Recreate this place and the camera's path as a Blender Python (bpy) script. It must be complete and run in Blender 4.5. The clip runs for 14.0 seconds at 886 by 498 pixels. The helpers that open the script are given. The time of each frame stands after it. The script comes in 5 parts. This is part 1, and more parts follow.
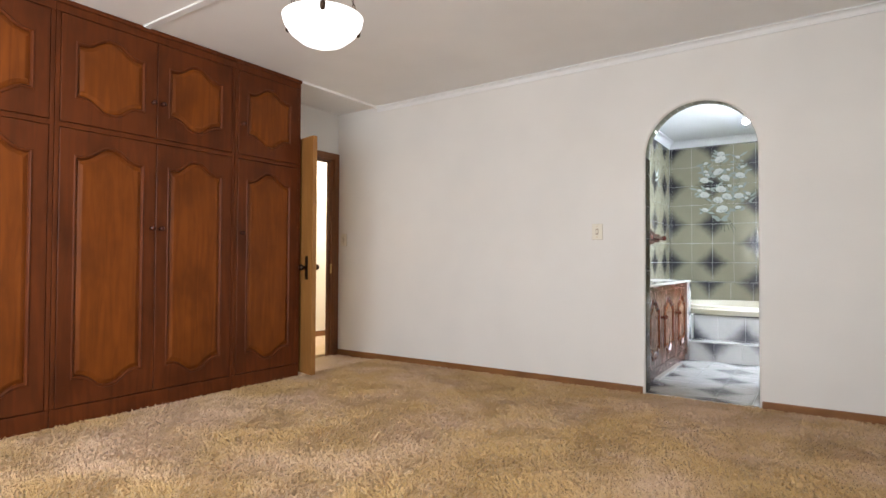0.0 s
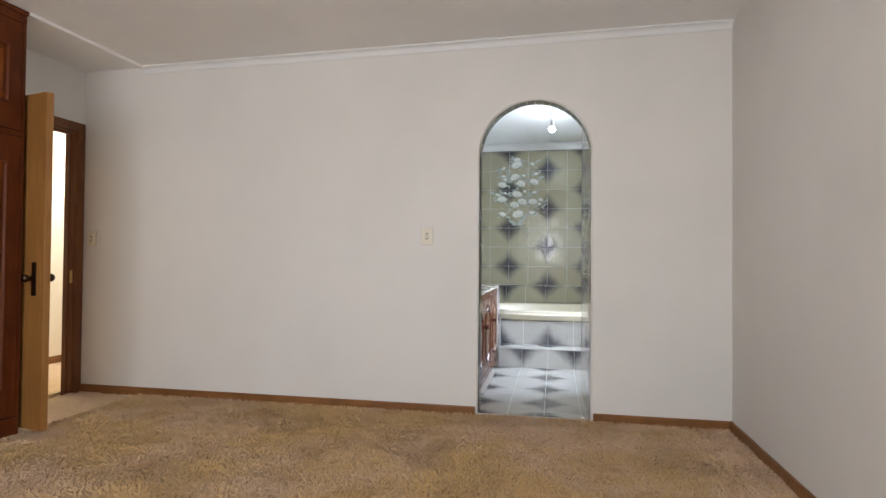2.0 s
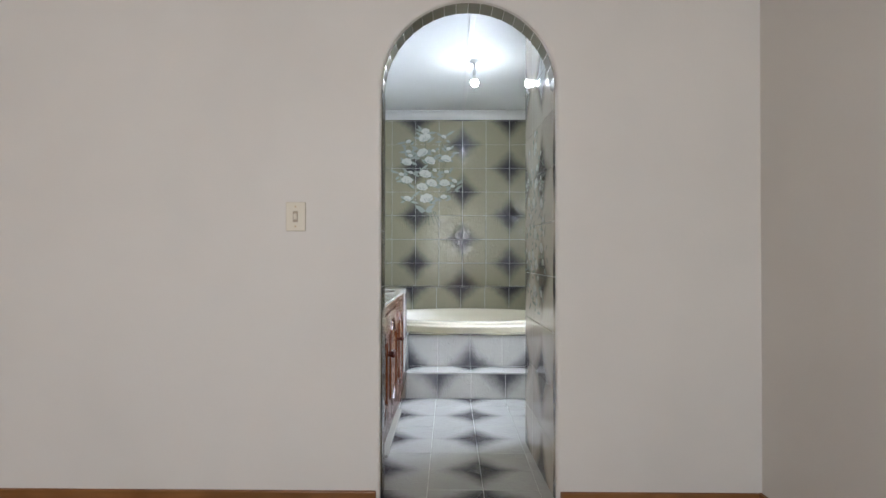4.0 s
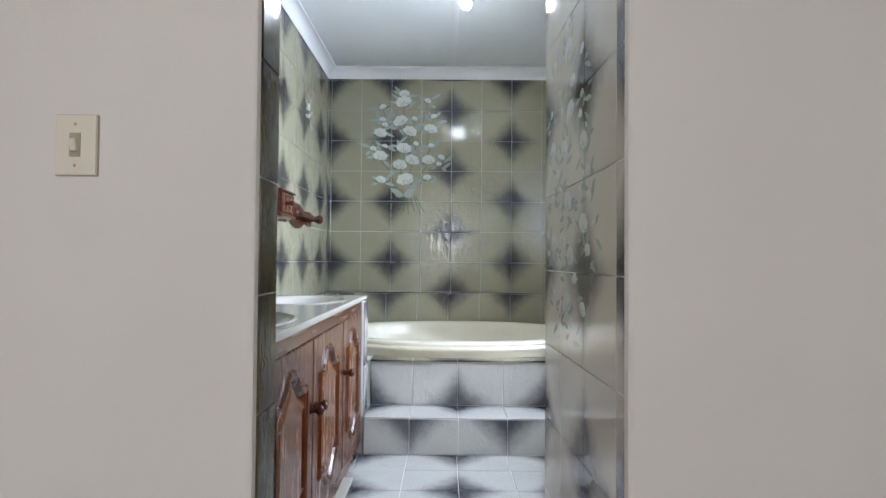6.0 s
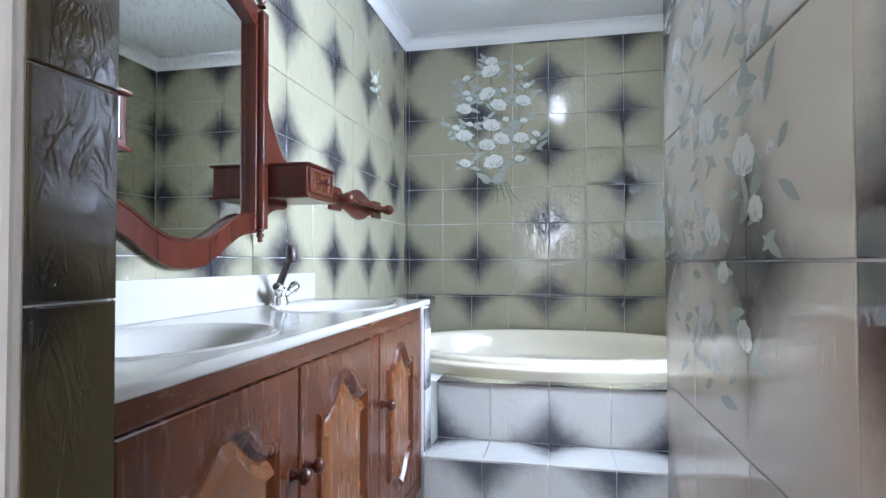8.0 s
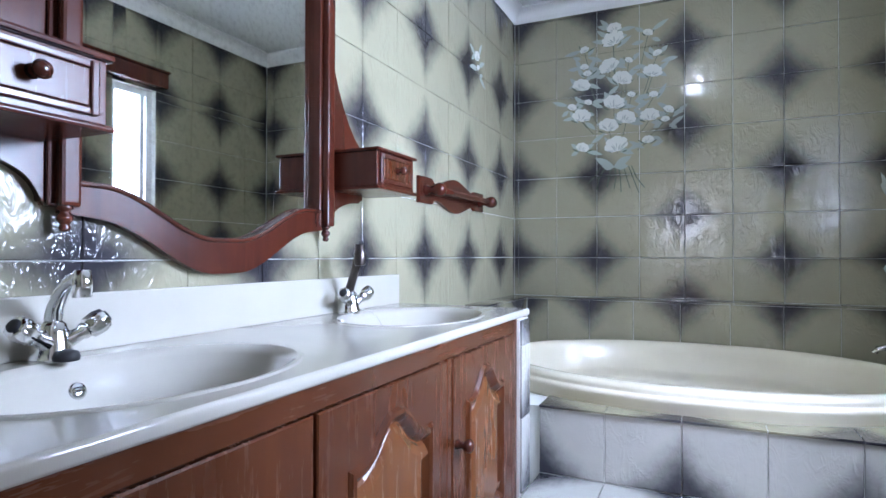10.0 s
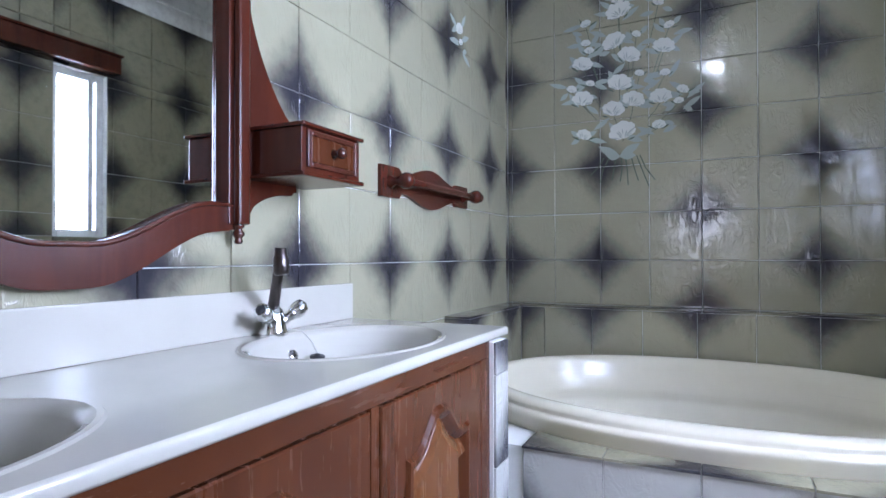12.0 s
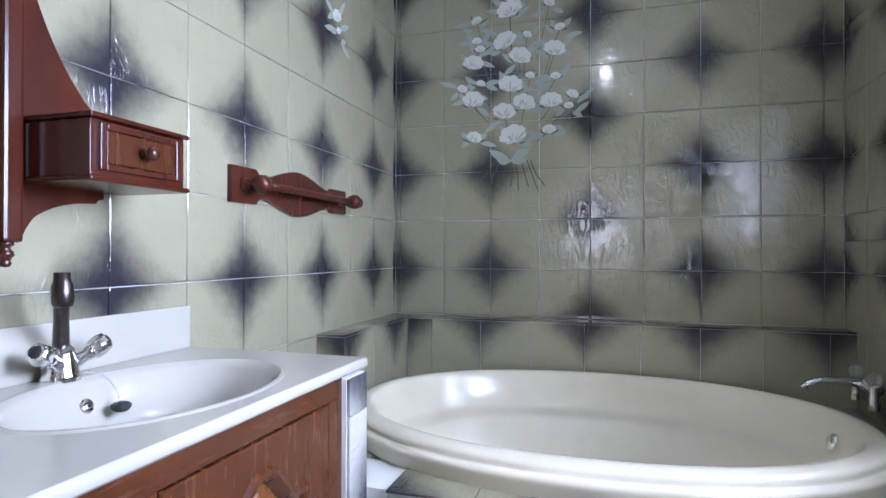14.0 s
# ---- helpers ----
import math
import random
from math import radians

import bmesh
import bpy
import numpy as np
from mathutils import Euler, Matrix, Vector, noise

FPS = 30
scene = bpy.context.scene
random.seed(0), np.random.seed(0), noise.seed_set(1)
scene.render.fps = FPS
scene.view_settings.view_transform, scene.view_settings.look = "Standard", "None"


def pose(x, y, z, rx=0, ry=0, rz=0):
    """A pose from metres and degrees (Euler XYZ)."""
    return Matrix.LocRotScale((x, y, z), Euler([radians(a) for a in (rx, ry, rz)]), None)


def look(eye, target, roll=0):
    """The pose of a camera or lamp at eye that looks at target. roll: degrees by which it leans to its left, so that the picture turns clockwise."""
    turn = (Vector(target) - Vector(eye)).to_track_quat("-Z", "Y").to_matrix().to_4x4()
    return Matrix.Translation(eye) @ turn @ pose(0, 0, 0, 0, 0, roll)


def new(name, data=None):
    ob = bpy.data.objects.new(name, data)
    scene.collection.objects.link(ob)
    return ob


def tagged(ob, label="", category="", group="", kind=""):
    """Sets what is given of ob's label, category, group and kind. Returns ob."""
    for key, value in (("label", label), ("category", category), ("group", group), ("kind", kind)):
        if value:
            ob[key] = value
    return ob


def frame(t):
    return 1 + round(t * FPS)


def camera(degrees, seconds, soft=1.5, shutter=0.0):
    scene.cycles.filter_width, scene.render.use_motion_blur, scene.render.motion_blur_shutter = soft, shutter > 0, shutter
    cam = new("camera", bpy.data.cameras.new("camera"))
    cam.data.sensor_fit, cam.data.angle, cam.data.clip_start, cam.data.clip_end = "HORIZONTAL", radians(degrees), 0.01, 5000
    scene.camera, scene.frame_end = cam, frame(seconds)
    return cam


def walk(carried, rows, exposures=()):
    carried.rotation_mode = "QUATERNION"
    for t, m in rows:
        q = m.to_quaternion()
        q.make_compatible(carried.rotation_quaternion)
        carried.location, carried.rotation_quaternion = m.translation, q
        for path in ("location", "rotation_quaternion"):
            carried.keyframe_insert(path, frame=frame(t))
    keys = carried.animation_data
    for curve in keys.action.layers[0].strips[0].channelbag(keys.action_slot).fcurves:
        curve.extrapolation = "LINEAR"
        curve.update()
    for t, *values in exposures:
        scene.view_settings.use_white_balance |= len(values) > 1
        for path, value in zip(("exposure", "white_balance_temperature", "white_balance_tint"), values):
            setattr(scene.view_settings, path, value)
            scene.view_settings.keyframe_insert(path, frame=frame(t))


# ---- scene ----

cam = camera(75.5, 14.0)
PATH = [
    (0, (0.809, -4.431, 0.978), (-0.305, -2.77, 1.019), 0.3),
    (0.5, (0.715, -4.369, 1.021), (-0.213, -2.598, 1.063), 0.3),
    (1, (0.544, -4.301, 1.042), (-0.183, -2.439, 1.079), 0.4),
    (1.5, (0.375, -4.16, 1.051), (-0.146, -2.229, 1.084), 0.4),
    (2, (0.186, -3.93, 1.051), (-0.195, -1.967, 1.087), 0.5),
    (2.5, (0.066, -3.606, 1.049), (-0.215, -1.626, 1.082), 0.2),
    (3, (-0.011, -3.252, 1.052), (-0.166, -1.258, 1.081), 0.2),
    (3.5, (-0.014, -2.87, 1.055), (-0.079, -0.871, 1.081), 0.2),
    (4, (-0.026, -2.467, 1.045), (-0.05, -0.467, 1.069), 0.1),
    (4.2, (-0.023, -2.3, 1.053), (-0.027, -0.3, 1.077), 0.5),
    (6.3, (0.102, -1.044, 0.98), (0.09, 0.955, 1.022), 0.4),
    (6.5, (0.135, -0.961, 0.983), (0.092, 1.038, 1.022), 0.3),
    (7, (0.196, -0.762, 0.963), (0.042, 1.231, 1.006), 0.0),
    (7.5, (0.205, -0.612, 0.955), (-0.083, 1.367, 0.997), -0.1),
    (8, (0.197, -0.47, 0.953), (-0.216, 1.487, 0.999), -0.1),
    (8.5, (0.192, -0.37, 0.96), (-0.354, 1.553, 1.008), -0.0),
    (9, (0.208, -0.268, 0.974), (-0.47, 1.613, 1.021), -0.1),
    (9.2, (0.211, -0.232, 0.99), (-0.512, 1.632, 1.025), 0.0),
    (11.3, (0.191, 0.228, 0.968), (-0.691, 2.023, 0.994), -0.1),
    (11.5, (0.195, 0.272, 0.973), (-0.69, 2.066, 0.998), -0.1),
    (12, (0.181, 0.361, 0.996), (-0.691, 2.161, 1.019), -0.1),
    (12.5, (0.181, 0.442, 1.009), (-0.657, 2.258, 1.033), -0.2),
    (13, (0.2, 0.518, 1.028), (-0.588, 2.356, 1.048), -0.0),
    (13.5, (0.22, 0.563, 1.047), (-0.487, 2.433, 1.065), 0.0),
    (14, (0.227, 0.604, 1.053), (-0.357, 2.517, 1.065), 0.1),
]
walk(cam, [(t, look(eye, target, roll)) for t, eye, target, roll in PATH],
     [(0, 0.5, 6200, 10), (1.5, 0.27, 6200, 10), (3.0, 0.1, 6150, 10), (4.0, 0.0, 6150, 10), (6.5, 0.0, 5950, 10), (7.0, 0.05, 5880, 10), (7.5, 0.18, 5720, 10),
      (8.0, 0.34, 5600, 12), (8.5, 0.34, 5550, 13), (9.0, 0.27, 5520, 14), (11.5, -0.18, 5500, 17), (12.5, -0.24, 5520, 19), (14.0, -0.14, 5620, 19)])

# ---- light ----
BATH_FLOOR, BATH_CEIL, BED_CEIL = -0.002, 2.53, 2.575
RIGHT = 1.15            # bathroom's window wall
world = bpy.data.worlds.new("sky")
world.use_nodes = True
scene.world = world
_n = world.node_tree.nodes
_sky = _n.new("ShaderNodeTexSky")
_sky.sky_type, _sky.sun_disc = "NISHITA", False
_sky.sun_elevation, _sky.sun_rotation = radians(42), radians(-37)
world.node_tree.links.new(_sky.outputs[0], _n["Background"].inputs[0])
_n["Background"].inputs[1].default_value = 0.1


def area_lamp(name, eye, target, w, h, watts, colour, spread=180):
    d = bpy.data.lights.new(name, "AREA")
    d.shape, d.size, d.size_y, d.energy, d.color = "RECTANGLE", w, h, watts, colour
    d.spread = radians(spread)
    ob = new(name, d)
    ob.matrix_basis = look(eye, target)
    return ob


area_lamp("daylight_bath", (RIGHT + 0.62, 1.75, 1.95), (0, 1.60, 1.12), 2.4, 2.0, 1010, (0.76, 0.84, 1.0))
area_lamp("daylight_bedroom_back", (-0.9, -5.78, 1.45), (-0.9, 0, 1.45), 2.4, 1.3, 108, (0.98, 0.97, 0.97))
area_lamp("daylight_bedroom_side", (1.40, -4.3, 1.45), (0, -4.3, 1.45), 1.4, 1.3, 25, (0.98, 0.97, 0.97))
# added fill lamp below the closed corridor's ceiling, no window or fitting there
area_lamp("corridor_fill", (-4.2, 0.6, 2.5), (-4.2, 0.6, 0), 0.8, 1.2, 44, (1.0, 0.97, 0.92))
sun = bpy.data.lights.new("sun", "SUN")
sun.energy, sun.angle, sun.color = 2.0, radians(0.6), (1.0, 0.95, 0.88)
new("sun", sun).matrix_basis = look((-6, 8, 9), (0, 2, 0))

# ---- materials ----


class Mat:
    """A node material with a short way to wire nodes."""

    def __init__(self, name, rough=0.5, metal=0.0, spec=0.5):
        self.m = bpy.data.materials.new(name)
        self.m.use_nodes = True
        self.n, self.l = self.m.node_tree.nodes, self.m.node_tree.links
        self.b = self.n["Principled BSDF"]
        self.b.inputs["Roughness"].default_value = rough
        self.b.inputs["Metallic"].default_value = metal
        self.b.inputs["Specular IOR Level"].default_value = spec

    def put(self, socket, target):
        if isinstance(socket, (int, float, tuple)):
            target.default_value = socket
        else:
            self.l.new(socket, target)

    def coords(self, scale=(1, 1, 1), kind="Object"):
        tc, mp = self.n.new("ShaderNodeTexCoord"), self.n.new("ShaderNodeMapping")
        mp.inputs["Scale"].default_value = scale
        self.l.new(tc.outputs[kind], mp.inputs["Vector"])
        return mp.outputs[0]

    def world(self, scale=(1, 1, 1)):
        g, mp = self.n.new("ShaderNodeNewGeometry"), self.n.new("ShaderNodeMapping")
        mp.inputs["Scale"].default_value = scale
        self.l.new(g.outputs["Position"], mp.inputs["Vector"])
        return mp.outputs[0]

    def noise(self, vec, scale, detail=4, rough=0.6, dist=0.0):
        t = self.n.new("ShaderNodeTexNoise")
        for k, v in (("Scale", scale), ("Detail", detail), ("Roughness", rough), ("Distortion", dist)):
            t.inputs[k].default_value = v
        self.l.new(vec, t.inputs["Vector"])
        return t.outputs["Fac"]

    def math(self, op, a, b=0.0, c=0.0):
        t = self.n.new("ShaderNodeMath")
        t.operation = op
        for v, i in zip((a, b, c), t.inputs):
            self.put(v, i)
        return t.outputs[0]

    def span(self, fac, a, b, c=0.0, d=1.0):
        t = self.n.new("ShaderNodeMapRange")
        t.interpolation_type = "SMOOTHSTEP"
        for v, i in zip((fac, a, b, c, d), t.inputs):
            self.put(v, i)
        return t.outputs[0]

    def mix(self, fac, a, b, blend="MIX"):
        t = self.n.new("ShaderNodeMix")
        t.data_type, t.blend_type = "RGBA", blend
        self.put(fac, t.inputs["Factor"])
        for v, i in ((a, t.inputs[6]), (b, t.inputs[7])):
            self.put((*v, 1) if isinstance(v, tuple) else v, i)
        return t.outputs[2]

    def colour(self, socket):
        self.put((*socket, 1) if isinstance(socket, tuple) else socket, self.b.inputs["Base Color"])

    def bump(self, height, strength=0.3, distance=0.01):
        t = self.n.new("ShaderNodeBump")
        t.inputs["Strength"].default_value, t.inputs["Distance"].default_value = strength, distance
        self.l.new(height, t.inputs["Height"])
        self.l.new(t.outputs[0], self.b.inputs["Normal"])

    def random(self):
        return self.n.new("ShaderNodeObjectInfo").outputs["Random"]


def paint(name, base, rough=0.55, stain=0.06, relief=0.12, spec=0.3):
    m = Mat(name, rough, spec=spec)
    p = m.world()
    big, fine = m.noise(p, 0.9, 3), m.noise(p, 60, 4)
    dark = tuple(c * (1 - stain) for c in base)
    m.colour(m.mix(m.span(big, 0.35, 0.7), base, dark))
    m.bump(m.math("ADD", fine, m.math("MULTIPLY", m.noise(p, 9, 3), 1.5)), relief, 0.004)
    return m.m


def wood(name, dark, light, rough=0.32, axis=2, coat=0.3, scale=1.0, spec=0.3, streak=(-0.1, 0.95)):
    m = Mat(name, rough, spec=spec)
    sc = [9 * scale] * 3
    sc[axis] = 0.9 * scale
    p = m.coords(tuple(sc))
    grain = m.noise(p, 2.0, 4, 0.5, 1.4)
    fine = m.noise(p, 9.0, 4, 0.7)
    blot = m.noise(m.coords((2.2, 2.2, 1.4)), 1.6, 3)
    f = m.math("ADD", m.math("MULTIPLY", grain, 0.92), m.math("MULTIPLY", fine, 0.08))
    col = m.mix(m.span(f, *streak), dark, light)
    col = m.mix(m.math("MULTIPLY", m.span(blot, 0.38, 0.72), 0.65), col, dark)
    col = m.mix(m.math("MULTIPLY", m.random(), 0.25), col, tuple(c * 0.7 for c in light))
    m.colour(col)
    m.put(m.span(fine, 0.3, 0.8, rough - 0.01, rough + 0.03), m.b.inputs["Roughness"])
    m.b.inputs["Coat Weight"].default_value = coat
    m.b.inputs["Coat Roughness"].default_value = 0.22
    if rough > 0.3:
        m.bump(f, 0.008, 0.002)
    return m.m


def glazed_tile(name, light, dark, reach=0.205, relief=0.24, matt=0.01, spec=0.6):
    """A rustic glazed tile whose glaze fades from its pale body to a dark corner at the tile's own origin."""
    m = Mat(name, 0.16, spec=spec)
    p = m.coords()
    sep = m.n.new("ShaderNodeSeparateXYZ")
    m.l.new(p, sep.inputs[0])
    u, v = m.math("ABSOLUTE", sep.outputs[0]), m.math("ABSOLUTE", sep.outputs[1])
    rnd = m.random()
    off = m.n.new("ShaderNodeVectorMath")
    off.operation = "ADD"
    m.l.new(p, off.inputs[0])
    comb = m.n.new("ShaderNodeCombineXYZ")
    for i in range(3):
        m.l.new(m.math("MULTIPLY", rnd, 37.0 + 11 * i), comb.inputs[i])
    m.l.new(comb.outputs[0], off.inputs[1])
    q = off.outputs[0]
    mott = m.noise(q, 14, 4, 0.65)
    pu, pv = m.math("POWER", u, 0.85), m.math("POWER", v, 0.85)
    r = m.math("POWER", m.math("ADD", pu, pv), 1 / 0.85)
    r = m.math("ADD", r, m.math("MULTIPLY", m.math("SUBTRACT", mott, 0.5), 0.11))
    shade = m.span(r, reach * 0.22, reach * 1.3)
    tone = m.mix(m.math("MULTIPLY", m.span(m.noise(q, 5, 3), 0.35, 0.7), 0.45), light, tuple(c * 0.86 for c in light))
    tone = m.mix(m.math("MULTIPLY", rnd, 0.22), tone, tuple(c * 1.12 for c in light))
    m.colour(m.mix(shade, dark, tone))
    turn = m.n.new("ShaderNodeMapping")
    turn.inputs["Rotation"].default_value = (0, 0, 0.7)
    turn.inputs["Scale"].default_value = (1.0, 0.42, 1.0)
    m.l.new(q, turn.inputs["Vector"])
    rip = m.noise(turn.outputs[0], 20, 3, 0.55, 1.6)
    ridge = m.math("SUBTRACT", 1.0, m.math("MULTIPLY", m.math("ABSOLUTE", m.math("SUBTRACT", rip, 0.52)), 9.0))
    ridge = m.span(ridge, 0.0, 1.0)
    patch = m.span(m.noise(q, 6, 2), 0.38, 0.60)
    h = m.math("ADD", m.math("MULTIPLY", ridge, patch), m.math("MULTIPLY", m.noise(q, 26, 3), 0.9))
    h = m.math("ADD", h, m.math("MULTIPLY", m.noise(q, 70, 2), 0.10))
    m.bump(h, relief, 0.005)
    m.put(m.span(mott, 0.3, 0.75, 0.05 + matt, 0.10 + matt), m.b.inputs["Roughness"])
    return m.m


def glaze(name, base, rough=0.12, coat=0.5):
    m = Mat(name, rough, spec=0.5)
    p = m.world()
    m.colour(m.mix(m.span(m.noise(p, 3, 3), 0.35, 0.7), base, tuple(c * 0.94 for c in base)))
    m.b.inputs["Coat Weight"].default_value = coat
    m.b.inputs["Coat Roughness"].default_value = 0.06
    return m.m


def metal(name, base, rough):
    m = Mat(name, rough, 1.0)
    p = m.world()
    m.colour(m.mix(m.span(m.noise(p, 70, 3), 0.4, 0.8), base, tuple(c * 0.8 for c in base)))
    return m.m


def glow(name, colour, strength):
    m = Mat(name, 0.3)
    m.colour((0.9, 0.9, 0.88))
    m.b.inputs["Emission Color"].default_value = (*colour, 1)
    m.b.inputs["Emission Strength"].default_value = strength
    return m.m


def carpet_mat():
    m = Mat("shag_carpet", 0.95, spec=0.1)
    p = m.world()
    big, mid = m.noise(p, 1.1, 4), m.noise(p, 4.5, 5, 0.75, 1.6)
    fine = m.noise(p, 55, 4, 0.7)
    a, b, c = (0.54, 0.36, 0.15), (0.63, 0.45, 0.30), (0.36, 0.215, 0.085)
    col = m.mix(m.span(big, 0.38, 0.66), a, b)
    col = m.mix(m.span(mid, 0.48, 0.72, 0.0, 0.62), col, c)
    col = m.mix(m.span(fine, 0.45, 0.75, 0.0, 0.28), col, c)
    g = m.n.new("ShaderNodeNewGeometry")
    col = m.mix(m.math("MULTIPLY", g.outputs["Random Per Island"], 0.12), col, (0.64, 0.46, 0.30))
    m.colour(col)
    m.b.inputs["Sheen Weight"].default_value = 0.25
    m.bump(m.math("ADD", fine, m.math("MULTIPLY", mid, 0.8)), 0.6, 0.02)
    return m.m


WALL = paint("cream_wall_paint", (0.74, 0.72, 0.68))
CEILING = paint("white_ceiling_paint", (0.86, 0.845, 0.82), relief=0.02)
BATH_CEILING = paint("bathroom_ceiling_paint", (0.78, 0.79, 0.78), relief=0.015)
CORNICE = paint("cornice_paint", (0.80, 0.80, 0.79), relief=0.03)
CORRIDOR = paint("corridor_paint", (0.78, 0.72, 0.60))
GROUT = paint("pale_grout", (0.74, 0.74, 0.70), 0.8)
PLASTIC = paint("ivory_plastic", (0.74, 0.70, 0.59), 0.35, 0.03, 0.0)
DARK_IVORY = paint("dark_ivory_plastic", (0.43, 0.37, 0.28), 0.5, 0.2, 0.0)
SKIRT = wood("skirting_wood", (0.14, 0.055, 0.016), (0.30, 0.135, 0.045), 0.42, axis=0, coat=0.1)
CARPET = carpet_mat()
CASE = wood("stained_wardrobe_frame", (0.047, 0.0115, 0.0031), (0.158, 0.039, 0.0093), 0.48, coat=0.03, spec=0.15, streak=(-0.1, 0.98))
PANEL = wood("stained_wardrobe_panel", (0.070, 0.0165, 0.0031), (0.25, 0.066, 0.0085), 0.46, coat=0.04, spec=0.15, streak=(-0.1, 0.98))
PINE = wood("golden_door_wood", (0.22, 0.092, 0.024), (0.40, 0.192, 0.053), 0.4)
JAMB = wood("door_frame_wood", (0.095, 0.033, 0.012), (0.23, 0.088, 0.032), 0.4)
MAHOG = wood("red_mahogany", (0.030, 0.0070, 0.0040), (0.090, 0.0190, 0.0080), 0.24, coat=0.15, scale=0.6, streak=(0.15, 0.8))
VAN = wood("vanity_frame_wood", (0.044, 0.0122, 0.0045), (0.098, 0.028, 0.0085), 0.26, coat=0.15, scale=0.6, streak=(-0.05, 1.0))
VANR = wood("vanity_rail_wood", (0.044, 0.0122, 0.0045), (0.098, 0.028, 0.0085), 0.26, axis=1, coat=0.15, scale=0.6, streak=(-0.05, 1.0))
VANP = wood("vanity_panel_wood", (0.080, 0.0250, 0.0078), (0.180, 0.064, 0.0175), 0.26, coat=0.15, scale=0.6, streak=(0.0, 0.95))
TILE = glazed_tile("olive_glazed_tile", (0.306, 0.286, 0.194), (0.030, 0.028, 0.034))
# olive-brown tile; the jamb's shade is put into its dark base colour
REVEAL_TILE = glazed_tile("shaded_reveal_tile", (0.085, 0.066, 0.031), (0.024, 0.022, 0.020), reach=0.1, relief=0.28, matt=0.13, spec=0.25)
# olive tile with the partition's reflected sheen lightened into the base colour
PARTITION_TILE = glazed_tile("smooth_olive_tile_with_sheen", (0.62, 0.575, 0.475), (0.07, 0.066, 0.066), relief=0.035, matt=-0.02, spec=0.9)
FLOOR_TILE = glazed_tile("floor_glazed_tile", (0.46, 0.45, 0.41), (0.045, 0.045, 0.055), relief=0.25)
PALE_TILE = glaze("pale_olive_glaze", (0.36, 0.36, 0.31), 0.18)
CREAM = glaze("cream_marble_resin", (0.43, 0.408, 0.35), 0.13, 0.15)
TUB = glaze("cream_acrylic", (0.69, 0.635, 0.49), 0.20, 0.06)
CHROME = metal("chrome", (0.86, 0.87, 0.88), 0.08)
GUN = metal("tarnished_dark_metal", (0.10, 0.085, 0.08), 0.3)
BRASS = metal("aged_brass", (0.55, 0.38, 0.16), 0.35)
BRONZE = metal("dark_bronze", (0.07, 0.045, 0.03), 0.35)
KNOB = wood("dark_knob_wood", (0.030, 0.008, 0.005), (0.10, 0.024, 0.012), 0.2, coat=0.6)
RUBBER = paint("black_rubber", (0.02, 0.02, 0.022), 0.5, 0.1, 0.0)
WHITE_METAL = paint("white_window_paint", (0.8, 0.8, 0.8), 0.4, 0.03, 0.0)
BULB = glow("lit_bulb", (0.92, 0.97, 1.0), 320)
BOWL = glow("lit_opal_glass", (1.0, 0.98, 0.95), 1.1)
PETAL = paint("white_petal_glaze", (0.76, 0.76, 0.70), 0.08, 0.25, 0.0, 0.7)
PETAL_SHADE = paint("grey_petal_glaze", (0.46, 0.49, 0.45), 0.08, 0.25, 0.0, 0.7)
LEAF = paint("grey_green_leaf_glaze", (0.45, 0.50, 0.44), 0.08, 0.4, 0.0, 0.7)
STEM = paint("dark_stem_glaze", (0.11, 0.14, 0.10), 0.08, 0.3, 0.0, 0.7)
MIRROR = metal("mirror_silver", (0.86, 0.89, 0.87), 0.015)
GLASS = Mat("clear_acrylic", 0.05)
GLASS.b.inputs["Transmission Weight"].default_value = 0.85
GLASS.colour((0.9, 0.92, 0.93))
GLASS = GLASS.m

# ---- mesh tools ----


def link(name, bm, mat, parent=None, label="", smooth=False):
    me = bpy.data.meshes.new(name)
    bmesh.ops.recalc_face_normals(bm, faces=bm.faces)
    bm.to_mesh(me)
    bm.free()
    for m in (mat if isinstance(mat, (list, tuple)) else [mat]):
        me.materials.append(m)
    if smooth:
        for p in me.polygons:
            p.use_smooth = True
    ob = new(name, me)
    if parent is not None:
        ob.parent = parent
    if label:
        ob["label"] = label
    return ob


def part(name, bm, mat, parent, label="", smooth=False):
    return link(name, bm, mat, parent, label, smooth)


def thing(name, at, label, category, group=""):
    ob = new(name)
    ob.location = at
    ob.empty_display_size = 0.05
    return tagged(ob, label, category, group)


def structure(name, bm, mat, label="", smooth=False):
    return tagged(link(name, bm, mat, None, "", smooth), label, "", "", "structure")


def box(lo, hi, bevel=0.0, bm=None):
    b = bmesh.new() if bm is None or bevel else bm
    vs = [b.verts.new((x, y, z)) for x in (lo[0], hi[0]) for y in (lo[1], hi[1]) for z in (lo[2], hi[2])]
    for f in ((0, 1, 3, 2), (4, 6, 7, 5), (0, 4, 5, 1), (2, 3, 7, 6), (0, 2, 6, 4), (1, 5, 7, 3)):
        b.faces.new([vs[i] for i in f])
    if bevel:
        bmesh.ops.bevel(b, geom=b.edges[:], offset=bevel, segments=2, affect="EDGES", profile=0.6)
        if bm is not None:
            me = bpy.data.meshes.new("tmp")
            b.to_mesh(me)
            b.free()
            bm.from_mesh(me)
            bpy.data.meshes.remove(me)
            return bm
    return b


